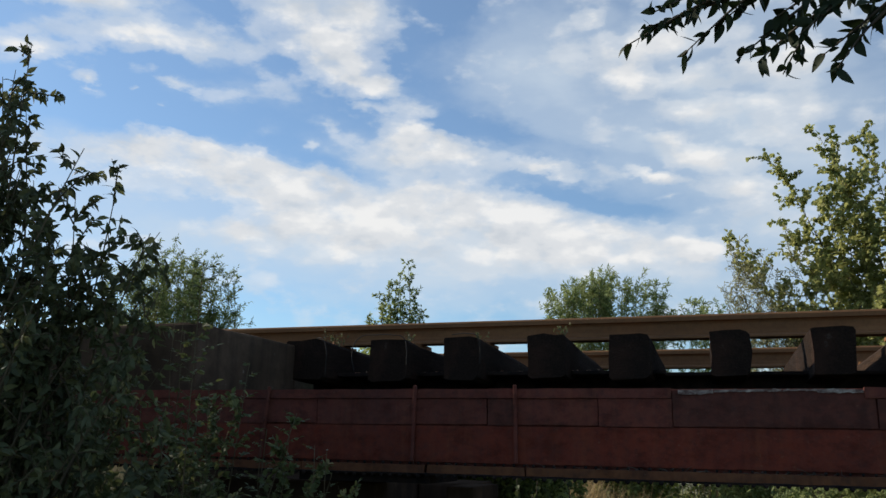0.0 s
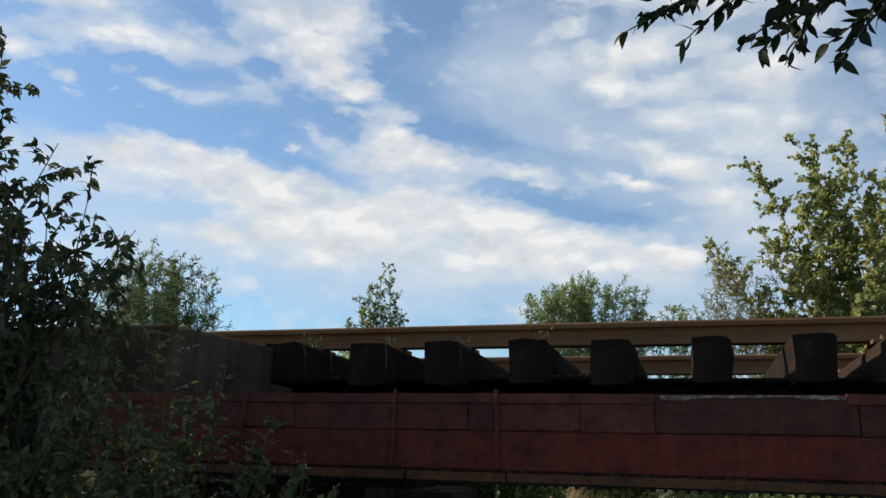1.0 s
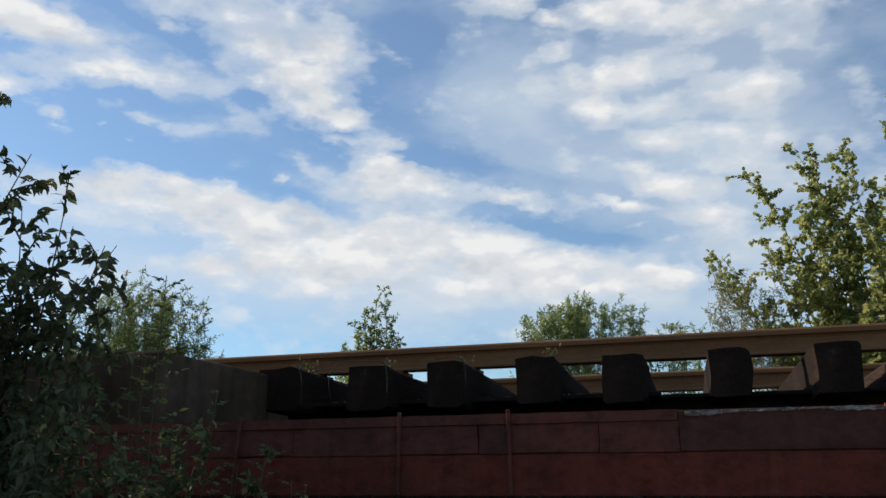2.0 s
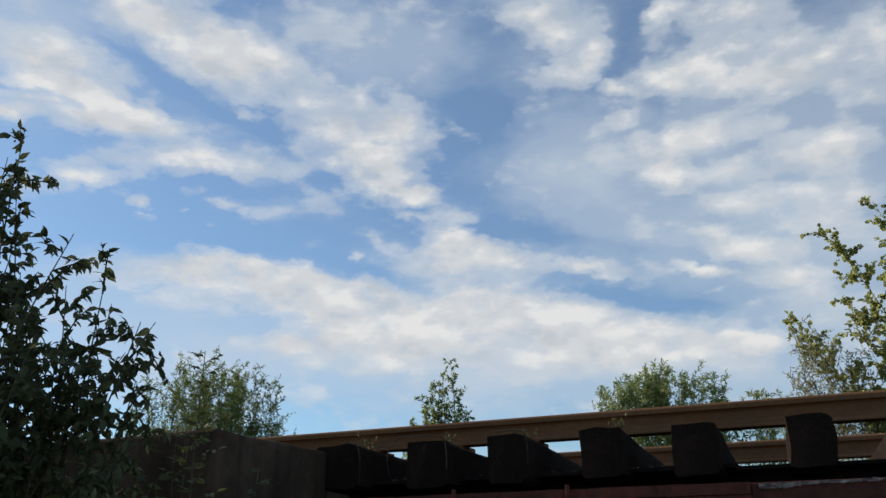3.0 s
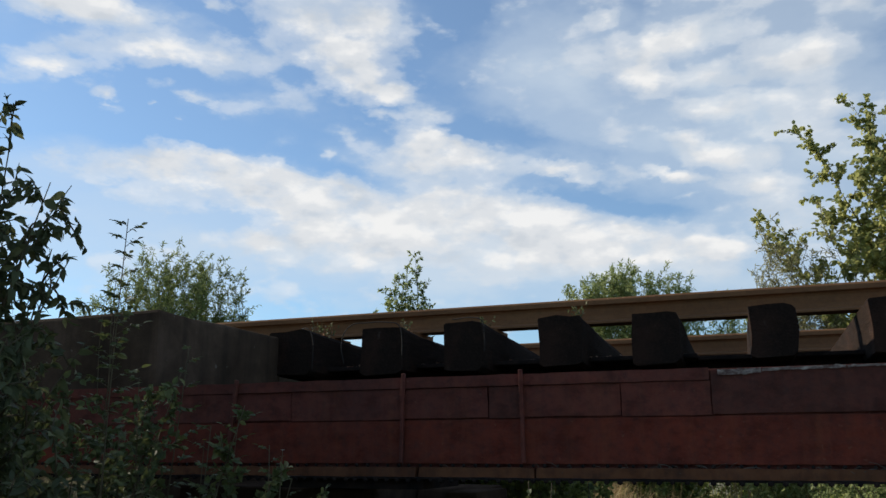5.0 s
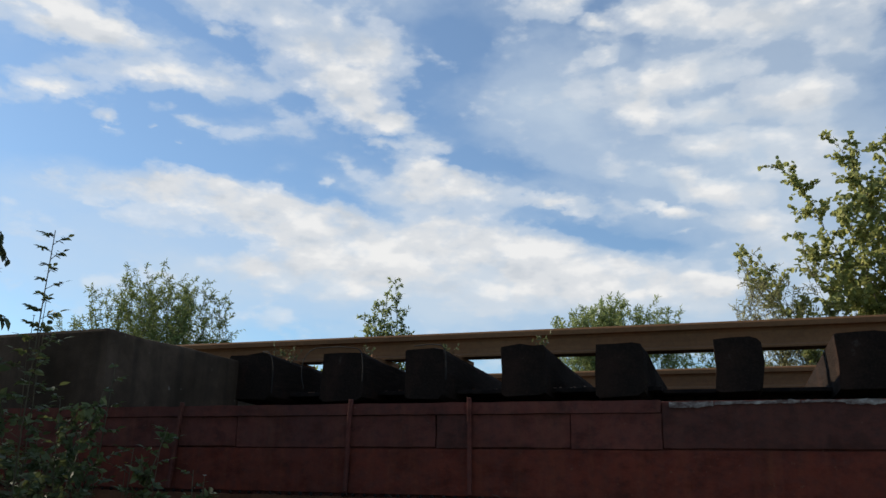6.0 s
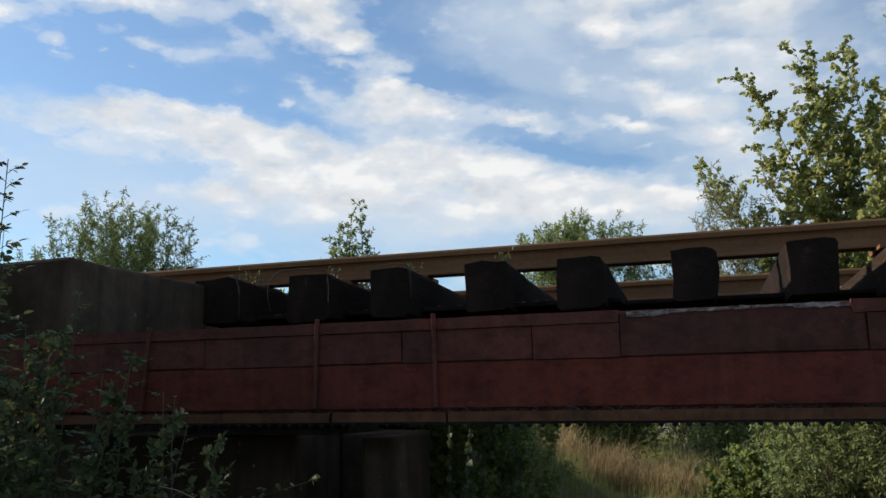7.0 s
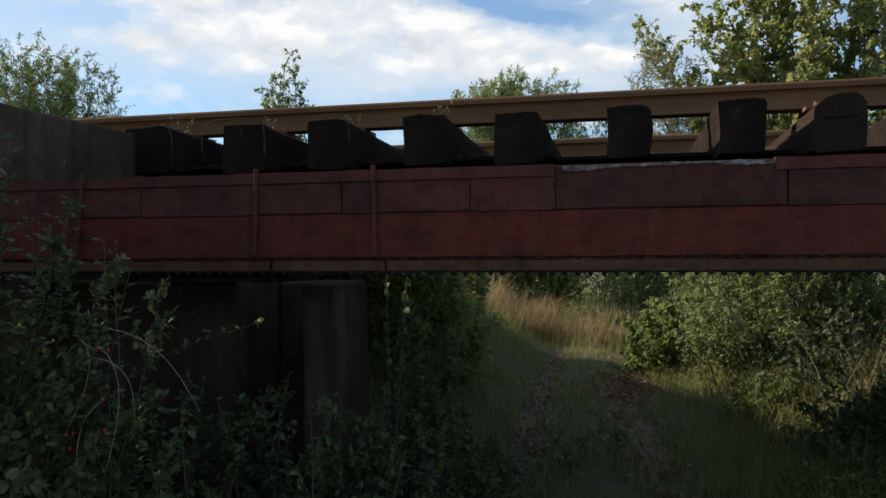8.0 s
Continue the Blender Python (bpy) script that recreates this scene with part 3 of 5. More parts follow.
def plate(name, material, x0, x1, z0, z1, front, thick, seed, parent=None, label="", ragged=0.003, step=0.06):
    """A steel plate with slightly buckled face and ragged edges."""
    rng = random.Random(seed)
    nx, nz = max(4, int((x1 - x0) / step)), 4
    bm = bmesh.new()
    grid = []
    for k in range(nz + 1):
        row = []
        for i in range(nx + 1):
            x, z = x0 + (x1 - x0) * i / nx, z0 + (z1 - z0) * k / nz
            if k in (0, nz):
                z += ragged * (noise.noise((x * 9, seed, k)) + (noise.noise((x * 60, seed, k)) if step < 0.03 else 0.0))
            if i in (0, nx):
                x += ragged * 1.5 * noise.noise((z * 22, seed, i))
            y = front + 0.0035 * noise.noise((x * 3.1, z * 6, seed))
            row.append(bm.verts.new((x - GO.x, y - GO.y, z - GO.z)))
        grid.append(row)
    fs = [bm.faces.new((grid[k][i], grid[k][i + 1], grid[k + 1][i + 1], grid[k + 1][i])) for k in range(nz) for i in range(nx)]
    ext = bmesh.ops.extrude_face_region(bm, geom=fs)
    for v in ext["geom"]:
        if isinstance(v, bmesh.types.BMVert):
            v.co.y = thick + front - GO.y
    bmesh.ops.recalc_face_normals(bm, faces=bm.faces)
    return part(name, bm, material, parent or girder, label)


gpart("web", M_RED, [(GX0, GX1, GY + 0.012, GY + 0.024, 1.436, 1.800)])
# lower strakes, upper strakes and the lapped cover strips along the top
for i, (x0, x1) in enumerate(((GX0, -2.13), (-2.128, -1.36), (-1.358, -0.885), (-0.883, 0.93), (0.934, GX1))):
    plate("lower_plate", M_RED_LOW, x0, x1, 1.482, 1.640, GY - 0.004, 0.014, 10 + i)
for i, (x0, x1, mat) in enumerate(((GX0, -2.13, M_RED), (-2.126, -1.86, M_RED), (-1.855, -1.362, M_RED), (-1.356, -1.02, M_RED), (-1.014, -0.89, M_PURPLE), (-0.882, -0.53, M_RED),
                                   (-0.526, -0.225, M_RED), (-0.221, 0.535, M_PURPLE), (0.541, 1.30, M_PURPLE), (1.306, GX1, M_RED))):
    top = 1.793 if i == 7 else 1.7595
    plate("upper_plate", mat, x0, x1, 1.644 + (0.004 if i % 2 else 0.0), top, GY + (-0.0015 if i % 2 else -0.005), 0.012, 30 + i)
for i, (x0, x1) in enumerate(((GX0, -2.12), (-2.116, -1.36), (-1.356, -0.89), (-0.884, -0.226), (0.50, 1.62), (1.626, GX1))):
    plate("top_strip", M_RED, x0, x1, 1.762, 1.803, GY - 0.010, 0.022, 50 + i)
for i, (x0, x1, z0) in enumerate(((-0.196, -0.06, 1.777), (-0.055, 0.20, 1.787), (0.205, 0.33, 1.789), (0.335, 0.496, 1.783))):
    plate("paint_smear", M_WHITE, x0, x1, z0, 1.7965, GY - 0.0085, 0.0028, 66 + i, None, "flaking white paint along the top edge", 0.004 if i % 3 else 0.005, 0.009)
# top flange in near-black, its shadowed look put into the colour
gpart("top_flange", M_BLACK, [(GX0, GX1, GY + 0.026, GY + 0.16, 1.778, 1.796)])
for i, (x0, lean) in enumerate(((-2.118, 5.0), (-1.357, 1.0), (-0.886, -0.8), (1.72, 0.5), (2.55, -0.5))):
    bm = bmesh.new()
    box(bm, -0.0075, 0.0075, -0.026, -0.0125, 0.0, 0.335, 0.003, 2)
    for v in bm.verts:
        v.co.x += 0.003 * noise.noise((v.co.z * 8, i, 0))
    bm.transform(Matrix.Translation((x0 - 0.005 * lean, 0, 1.484 - GO.z)) @ Matrix.Rotation(radians(lean), 4, "Y"))
    part("stiffener", bm, M_RED, girder)
# bottom flange in lengths, with narrow gaps
for i, (x0, x1) in enumerate(((GX0, -1.92), (-1.915, -1.302), (-1.288, -0.846), (-0.836, 1.35), (1.36, GX1))):
    plate("bottom_flange", M_RUST, x0, x1, 1.433, 1.468, GY - 0.022, 0.03, 80 + i, None, "rust-brown bottom flange", 0.004)
gpart("flange_plate", M_BLACK, [(GX0, GX1, GY - 0.02, GY + 0.14, 1.424, 1.431)])
riv = bmesh.new()
rng = random.Random(5)
x = GX0 + 0.03
while x < GX1:
    for (y, z, r) in ((GY - 0.008, 1.4745, 0.0075), (GY - 0.016, 1.4225, 0.0105), (GY - 0.002, 1.423, 0.008)):
        bmesh.ops.create_icosphere(riv, subdivisions=1, radius=r * rng.uniform(0.8, 1.15), matrix=Matrix.Translation((x + rng.uniform(-0.003, 0.003), y - GO.y, z - GO.z)))
    x += 0.044
tagged(part("rivets", riv, M_BLACK, girder), kind="stuff")
# twigs and litter caught on the flange
lit = Soup()
for _ in range(70):
    x = rng.choice((rng.uniform(-1.9, 1.6), rng.gauss(0.0, 0.25)))
    p = Vector((x, -0.012, 1.470 - GO.z))
    q = p + Vector((rng.uniform(-0.05, 0.05), rng.uniform(-0.02, 0.0), rng.uniform(-0.02, 0.022)))
    lit.tube([p, (p + q) / 2 + Vector((0, 0, 0.004)), q], [0.0013, 0.0012, 0.0008], 3)
tagged(lit.ob("debris", M_BARK, girder), "dry twigs caught on the flange", kind="stuff")

# ---- bridge: rail bearers, sleepers, rails ----
# bearers are coloured near-black to hold the shade below the sleepers
for k, (yc, name) in enumerate(((4.46, "rail_bearer"), (5.96, "rail_bearer"))):
    rb = thing("rail_bearer", "steel beam below a rail, near-black with the shade under the sleepers", "beam", "rail bearers", (0, yc, 1.5 - 0.024 * (yc - 4.46)))
    bm = bmesh.new()
    box(bm, GX0 + 0.6, GX1, -0.14, 0.14, 0.47, 0.49, 0.004)
    part("top_flange", bm, M_BLACK, rb)
    bm = bmesh.new()
    box(bm, GX0 + 0.6, GX1, -0.012, 0.012, 0.022, 0.469, 0.003)
    part("web", bm, M_BLACK, rb)
    bm = bmesh.new()
    box(bm, GX0 + 0.6, GX1, -0.14, 0.14, 0.0, 0.02, 0.004)
    part("bottom_flange", bm, M_BLACK, rb)

SKEW = -0.028     # sideways run of the sleepers, per metre
CANT = 0.024      # fall of the track away from the near rail, per metre
SLEEPERS = [(-2.662, -2.385, 2.192), (-2.094, -1.838, 2.185), (-1.607, -1.386, 2.184), (-1.102, -0.872, 2.194), (-0.636, -0.404, 2.186),
            (-0.094, 0.116, 2.193), (0.412, 0.628, 2.197), (0.815, 1.040, 2.192), (1.30, 1.53, 2.20), (1.79, 2.01, 2.20), (2.27, 2.50, 2.20), (2.75, 2.98, 2.20), (3.22, 3.44, 2.20)]


def sleeper(x0, x1, top, i):
    rng = random.Random(100 + i)
    xc, h, front = (x0 + x1) / 2, 0.255, 4.0 + rng.uniform(-0.02, 0.03)
    bm = bmesh.new()
    w = x1 - x0
    prof = []
    # rounded, worn cross-section
    sx = [(-0.5, 0.03), (-0.5, 0.45), (-0.495, 0.93), (-0.465, 0.985), (-0.1, 1.0), (0.25, 0.995), (0.44, 0.965), (0.495, 0.89), (0.5, 0.5), (0.47, 0.08), (0.36, 0.0), (-0.40, 0.0)]
    if i == 7:
        sx = [(-0.5, 0.03), (-0.5, 0.5), (-0.46, 0.80), (-0.3, 0.93), (0.0, 1.01), (0.3, 1.0), (0.45, 0.93), (0.5, 0.82), (0.49, 0.5), (0.47, 0.08), (0.36, 0.0), (-0.40, 0.0)]
    for (a, b) in sx:
        prof.append((a * w + rng.uniform(-0.005, 0.005), (b - 1) * h + rng.uniform(-0.005, 0.005)))
    rings = []
    ys = [front, front + 0.012, front + 0.10, front + 0.3, front + 0.8, front + 1.4, front + 2.0, front + 2.6]
    for k, y in enumerate(ys):
        shrink = 0.985 if k == 0 else 1.0
        ring = []
        for (a, b) in prof:
            n = 0.008 * noise.noise((a * 14, y * 3 + i * 5, b * 14))
            ring.append(bm.verts.new((a * shrink + n + SKEW * (y - 4.0), y - 4.0 + 0.006 * noise.noise((a * 20, i, b * 20)) * (k == 0), (b + h / 2) * shrink - h / 2 + n - CANT * (y - 4.0))))
        rings.append(ring)
    m = len(prof)
    for k in range(len(ys) - 1):
        for j in range(m):
            q = (j + 1) % m
            bm.faces.new((rings[k][j], rings[k][q], rings[k + 1][q], rings[k + 1][j]))
    bm.faces.new(rings[0][::-1])
    bm.faces.new(rings[-1])
    bmesh.ops.recalc_face_normals(bm, faces=bm.faces)
    ob = thing("sleeper", "black creosoted timber bridge sleeper with worn rounded edges" if i != 7 else "weathered grey-brown timber sleeper with a domed cracked end", "sleeper", "sleepers on the bridge", (xc, 4.0, top))
    part("timber", bm, M_TIMBER_PALE if i == 7 else M_TIMBER, ob)
    if i == 7:
        crack = bmesh.new()
        for (a0, a1, b0, b1) in ((-0.07, 0.02, -0.098, -0.103), (0.02, 0.075, -0.103, -0.094)):
            pts = [crack.verts.new((a, -0.008 + front - 4.0, b)) for a, b in ((a0, b0), (a1, b1), (a1, b1 - 0.005), (a0, b0 - 0.004))]
            crack.faces.new(pts)
        ext = bmesh.ops.extrude_face_region(crack, geom=list(crack.faces))
        for v in ext["geom"]:
            if isinstance(v, bmesh.types.BMVert):
                v.co.y += 0.012
        part("crack", crack, M_BLACK, ob)
    for yr in (4.46, 5.96):
        bm = bmesh.new()
        run, fall, seat = SKEW * (yr - 4.0), CANT * (yr - 4.0), 2.195 - CANT * (yr - 4.46) - top
        box(bm, run - 0.075, run + 0.075, yr - 4.0 - 0.15, yr - 4.0 + 0.15, -0.006 - fall, max(0.004 - fall, seat), 0.003)
        plate_ob = part("chair", bm, M_RAIL, ob)
        for sy in (-0.11, 0.11):
            bm = bmesh.new()
            bmesh.ops.create_cone(bm, cap_ends=True, segments=8, radius1=0.016, radius2=0.012, depth=0.02, matrix=Matrix.Translation((run + rng.uniform(-0.04, 0.04), yr - 4.0 + sy, max(0.004 - fall, seat) + 0.014)))
            part("screw", bm, M_RAIL, plate_ob)
    return ob


for i, (x0, x1, top) in enumerate(SLEEPERS):
    sleeper(x0, x1, top, i)

RAIL_PIECES = {"foot": [(-0.060, 0.0), (-0.060, 0.009), (-0.013, 0.026)], "web": [(-0.013, 0.0262), (-0.009, 0.05), (-0.009, 0.090), (-0.016, 0.1018)],
               "head": [(-0.016, 0.102), (-0.034, 0.108), (-0.034, 0.132), (-0.028, 0.142), (-0.012, 0.1455)]}
for yc in (4.46, 5.96):
    rail = thing("rail", "rusty brown steel running rail fixed across the sleepers", "rail", "running rails", (0, yc, 2.1955 - CANT * (yc - 4.46)))
    for piece, outline in RAIL_PIECES.items():
        half = outline + [(-a, b) for a, b in outline[::-1]]
        bm = bmesh.new()
        xs = np.linspace(-14, 16, 61)
        rings = [[bm.verts.new((x, a, b)) for a, b in half] for x in xs]
        m = len(half)
        for k in range(len(xs) - 1):
            for j in range(m):
                q = (j + 1) % m
                bm.faces.new((rings[k][j], rings[k + 1][j], rings[k + 1][q], rings[k][q]))
        bm.faces.new(rings[0])
        bm.faces.new(rings[-1][::-1])
        bmesh.ops.recalc_face_normals(bm, faces=bm.faces)
        part(piece, bm, M_RAIL, rail)

inner = thing("inner_angle", "rusty steel angle with litter along the rail bearer", "beam", at=(-1.4, 4.26, 1.965))
bm = bmesh.new()
box(bm, -1.25, 1.05, -0.05, 0.05, 0.008, 0.030, 0.003)
part("angle", bm, M_BLACK, inner)
rng = random.Random(19)
so = Soup()
for _ in range(120):
    p = Vector((rng.uniform(-1.2, 1.0), rng.uniform(-0.05, 0.03), 0.031))
    so.leaf(p, rand_dir(rng) * Vector((1, 1, 0.2)), rand_dir(rng, 2.0), rng.uniform(0.012, 0.03), 0.012, 0.2)
tagged(so.ob("litter", L_LITTER, inner), "dead leaves", kind="stuff")
for k, (wx, wy, wz) in enumerate(((-2.43, 4.12, 2.19), (-2.40, 4.20, 2.185), (-1.87, 4.10, 2.18), (-1.42, 4.12, 2.18), (-0.91, 4.10, 2.19))):
    rng = random.Random(200 + k)
    wd = thing("small_weed", "tiny dry weed growing on a sleeper", "weed", "weeds on the sleepers", (wx, wy, wz - 0.022))
    so = Soup()
    for _ in range(7):
        d = Vector((rng.gauss(0, 0.5), rng.gauss(0, 0.4), 1)).normalized()
        ln = rng.uniform(0.045, 0.11)
        so.tube([Vector((0, 0, 0)), d * ln * 0.5, d * ln + Vector((rng.gauss(0, 0.01), 0, 0))], [0.0012, 0.001, 0.0006], 3)
        for _ in range(4):
            so.leaf(d * ln * rng.uniform(0.4, 1.0), rand_dir(rng, 0.3), rand_dir(rng, 1), 0.022, 0.010, 0.2)
    so.ob("leaves", L_SHRUB, wd)

# looped cables over the sleeper ends
for k, pts in enumerate((
        [(-2.45, 3.985, 2.195), (-2.405, 3.97, 2.19), (-2.372, 3.965, 2.14), (-2.368, 3.97, 2.03), (-2.375, 3.98, 1.97)],
        [(-2.185, 3.99, 1.99), (-2.20, 3.985, 2.08), (-2.18, 3.98, 2.16), (-2.13, 3.98, 2.20), (-2.06, 3.98, 2.205), (-1.92, 3.97, 2.20), (-1.85, 3.965, 2.18), (-1.832, 3.965, 2.12), (-1.832, 3.97, 2.02)],
        [(-1.55, 3.98, 2.195), (-1.44, 3.97, 2.198), (-1.385, 3.96, 2.18), (-1.37, 3.965, 2.10), (-1.372, 3.97, 2.02)])):
    cu = bpy.data.curves.new("cable", "CURVE")
    cu.dimensions, cu.bevel_depth, cu.bevel_resolution, cu.resolution_u = "3D", 0.0026, 2, 8
    sp = cu.splines.new("BEZIER")
    sp.bezier_points.add(len(pts) - 1)
    for bp, p in zip(sp.bezier_points, pts):
        bp.co, bp.handle_left_type, bp.handle_right_type = p, "AUTO", "AUTO"
    cu.materials.append(M_CABLE)
    tagged(new("cable", cu), "thin grey cable looped over a sleeper end", "cable", "cables on the sleepers")

# ---- abutments ----


def concrete_block(name, label, blocks, material=M_CONCRETE):
    bm = bmesh.new()
    for b in blocks:
        one = bmesh.new()
        box(one, *b, 0.015, 3)
        for v in one.verts:
            v.co += noise.noise_vector(v.co * 3.0) * 0.012 + noise.noise_vector(v.co * 14.0) * 0.004
        me = bpy.data.meshes.new("tmp")
        one.to_mesh(me)
        one.free()
        bm.from_mesh(me)
        bpy.data.meshes.remove(me)
    ob = mesh_ob(name, bm, material)
    return tagged(ob, label, "wall", kind="structure")


concrete_block("wall_west", "dark stained concrete end wall above the girder", [(-5.2, -2.60, 2.965, 4.02, 1.0, 2.155)])
concrete_block("abutment_west", "damp stained concrete abutment with a bearing shelf", [(-4.2, -1.665, 3.20, 4.1, -0.2, 1.375)])
concrete_block("abutment_niche", "dark recessed concrete niche of the abutment", [(-1.66, -1.33, 3.75, 4.1, -0.2, 1.36)])
concrete_block("abutment_pier", "damp stained concrete end pier of the abutment", [(-1.30, -1.155, 3.20, 3.62, -0.2, 1.366)])
concrete_block("abutment_east", "stained concrete abutment under the girder", [(3.3, 5.0, 3.10, 7.3, -0.2, 1.40)])
concrete_block("wall_east", "stained concrete end wall above the girder", [(3.5, 5.4, 2.965, 4.02, 1.42, 2.155)])
for (x0, x1) in ((-1.95, -1.29), (3.32, 3.8)):
    bm = bmesh.new()
    box(bm, x0, x1, 2.94, 3.34, 1.385, 1.424, 0.004)
    tagged(mesh_ob("bearing_plate", bm, M_BLACK), "near-black steel bearing plate between girder and abutment", "bearing", "bearing plates")
bm = bmesh.new()
bmesh.ops.create_icosphere(bm, subdivisions=2, radius=0.02, matrix=Matrix.Translation((-1.83, 3.26, 1.39)) @ Matrix.Diagonal((1.5, 1, 0.6, 1)))
tagged(mesh_ob("pale_stone", bm, M_PETAL), "small pale stone lying on the bearing shelf", "stone")

# ---- shrubs in front of the bridge ----


def gz(x, y):
    return ground_z(x, y)


plant("dogwood_shrub", "dense dark green dogwood shrub on the bank before the bridge", "shrub", (-2.55, 1.45, gz(-2.55, 1.45)),
      [(-2.40, 1.5, 3.00), (-2.52, 1.5, 2.88), (-2.62, 1.5, 2.75), (-2.09, 1.5, 2.55), (-2.20, 1.6, 2.42), (-1.93, 1.5, 2.38), (-1.86, 1.66, 2.27), (-1.95, 1.3, 2.16), (-1.84, 1.66, 2.05), (-2.30, 1.3, 2.3),
       (-1.9, 1.6, 1.95), (-1.75, 1.4, 1.7), (-2.0, 1.2, 1.6), (-2.3, 1.7, 2.1), (-1.84, 1.75, 1.83), (-2.9, 1.6, 2.7), (-2.9, 1.2, 2.4), (-2.0, 1.75, 1.5), (-1.95, 1.7, 2.1), (-2.1, 1.5, 1.9), (-2.4, 1.6, 1.8), (-1.6, 1.5, 1.5), (-2.55, 1.5, 2.5), (-2.35, 1.45, 2.6), (-2.45, 1.6, 2.3), (-2.2, 1.4, 2.15), (-2.1, 1.7, 2.05), (-2.6, 1.4, 2.2), (-2.3, 1.5, 2.45), (-1.93, 1.62, 2.17), (-2.06, 1.55, 2.12), (-2.10, 1.55, 2.24), (-2.02, 1.6, 2.0), (-2.2, 1.5, 2.02), (-2.47, 1.5, 2.80), (-2.44, 1.45, 2.66), (-2.36, 1.5, 2.50), (-2.31, 1.5, 2.43), (-2.42, 1.55, 2.55), (-2.37, 1.5, 2.32), (-2.19, 1.5, 2.26), (-2.50, 1.4, 2.45), (-2.28, 1.55, 2.30), (-2.09, 1.5, 2.19), (-2.46, 1.5, 2.90), (-2.38, 1.5, 2.72), (-2.50, 1.5, 2.62), (-1.77, 1.5, 2.22)],
      M_STEM, L_SHRUB, 11, 0.011, 20, 0.34, 12, 0.041, 0.5, 0.8, 0.35, 0, 0.2, 0.08, 0.5, 1, 0.25, trunk_name="stem", tip_leaves=leaf_meshes("shrub_leaf", L_SHRUB, 0.5, 0.35))
plant("dog_rose", "wild rose bush with arching stems and small toothed leaves", "shrub", (-1.75, 2.0, gz(-1.75, 2.0)),
      [(-1.47, 1.98, 1.64), (-1.40, 2.1, 1.50), (-1.62, 1.9, 1.75), (-1.80, 2.05, 1.72), (-1.32, 2.2, 1.40), (-1.5, 2.2, 1.30), (-1.45, 1.9, 1.15), (-1.7, 1.8, 1.4), (-1.95, 1.9, 1.6),
       (-1.42, 2.15, 1.02), (-1.55, 1.85, 0.95), (-2.0, 2.0, 1.3), (-1.9, 2.1, 1.45), (-1.65, 2.0, 1.2), (-1.5, 2.0, 1.45), (-1.75, 1.95, 1.1)],
      M_STEM, L_ROSE, 23, 0.006, 22, 0.20, 13, 0.028, 0.62, 0.8, 0.2, 0, 0.3, 0.12, 0.2, 1, 0.15, trunk_name="stem")


def spray(stem, leaves, rng, p, out, length, leaflet, pairs=4):
    """One pinnate leaf: a thin stalk with pairs of leaflets and one at the end."""
    pts = [p, p + out * length * 0.5 + Vector((0, 0, 0.04 * length)), p + out * length + Vector((0, 0, -0.08 * length))]
    stem.tube(pts, [0.0012, 0.001, 0.0007], 3)
    side = out.cross(Vector((0, 0, 1))).normalized()
    for k in range(pairs):
        q, d = sample(pts, 0.35 + 0.55 * k / pairs)
        for sg in (-1, 1):
            leaves.leaf(q, (side * sg + d * 0.55 + Vector((0, 0, rng.uniform(-0.5, 0.2)))).normalized(), Vector((0, -0.5, 1)) + rand_dir(rng) * 0.8, leaflet * rng.uniform(0.8, 1.1), leaflet * 0.55, 0.25, 0.15)
    leaves.leaf(pts[-1], out, Vector((0, 0, 1)) + rand_dir(rng) * 0.4, leaflet * 1.15, leaflet * 0.6, 0.25, 0.15)


def rose_shoot(label, base, tip, seed, nodes, first, leaf_len, leaflet, lift=0.0):
    rng = random.Random(seed)
    root = thing("rose_shoot", label, "shrub", "rose shoots", base)
    line = arc(Vector((0, 0, -0.05)), Vector(tip) - Vector(base), rng, lift, 0.02, 9)
    st, le = Soup(), Soup()
    st.tube(line, [0.0052 - 0.0005 * i for i in range(9)], 6)
    for k in range(nodes):
        t = first + (0.99 - first) * k / (nodes - 1)
        p, d = sample(line, min(t, 0.99))
        a = math.pi * (k % 2) + rng.uniform(-0.8, 0.8)
        out = (Vector((math.cos(a), 0.7 * math.sin(a), 0.25)) + d * 0.25).normalized()
        spray(st, le, rng, p, out, leaf_len * rng.uniform(0.75, 1.15) * (1.0 if t < 0.85 else 0.6), leaflet * (1.0 if t < 0.9 else 0.75))
    st.ob("stem", M_STEM, root, True)
    le.ob("foliage", L_ROSE, root)
    return root


rose_shoot("single upright rose shoot with pinnate toothed leaves", (-1.66, 1.80, gz(-1.66, 1.80)), (-1.745, 1.77, 2.188), 5, 80, 0.22, 0.088, 0.026)
rose_shoot("arching rose shoot with pinnate toothed leaves", (-1.85, 2.0, gz(-1.85, 2.0)), (-1.44, 1.96, 1.655), 6, 26, 0.4, 0.075, 0.024, 0.12)
rose_shoot("arching rose shoot with pinnate toothed leaves", (-1.9, 2.05, gz(-1.9, 2.05)), (-1.66, 1.98, 1.84), 7, 28, 0.4, 0.075, 0.024, 0.05)
rose_shoot("upright rose shoot with pinnate toothed leaves", (-1.95, 2.05, gz(-1.95, 2.05)), (-1.97, 2.0, 1.97), 12, 40, 0.3, 0.08, 0.025)
rose_shoot("upright rose shoot with pinnate toothed leaves", (-1.75, 1.9, gz(-1.75, 1.9)), (-1.77, 1.90, 1.74), 13, 40, 0.3, 0.08, 0.025, 0.03)
rose_shoot("arching rose shoot with pinnate toothed leaves", (-1.8, 2.05, gz(-1.8, 2.05)), (-1.58, 2.0, 1.60), 14, 36, 0.3, 0.08, 0.025, 0.08)
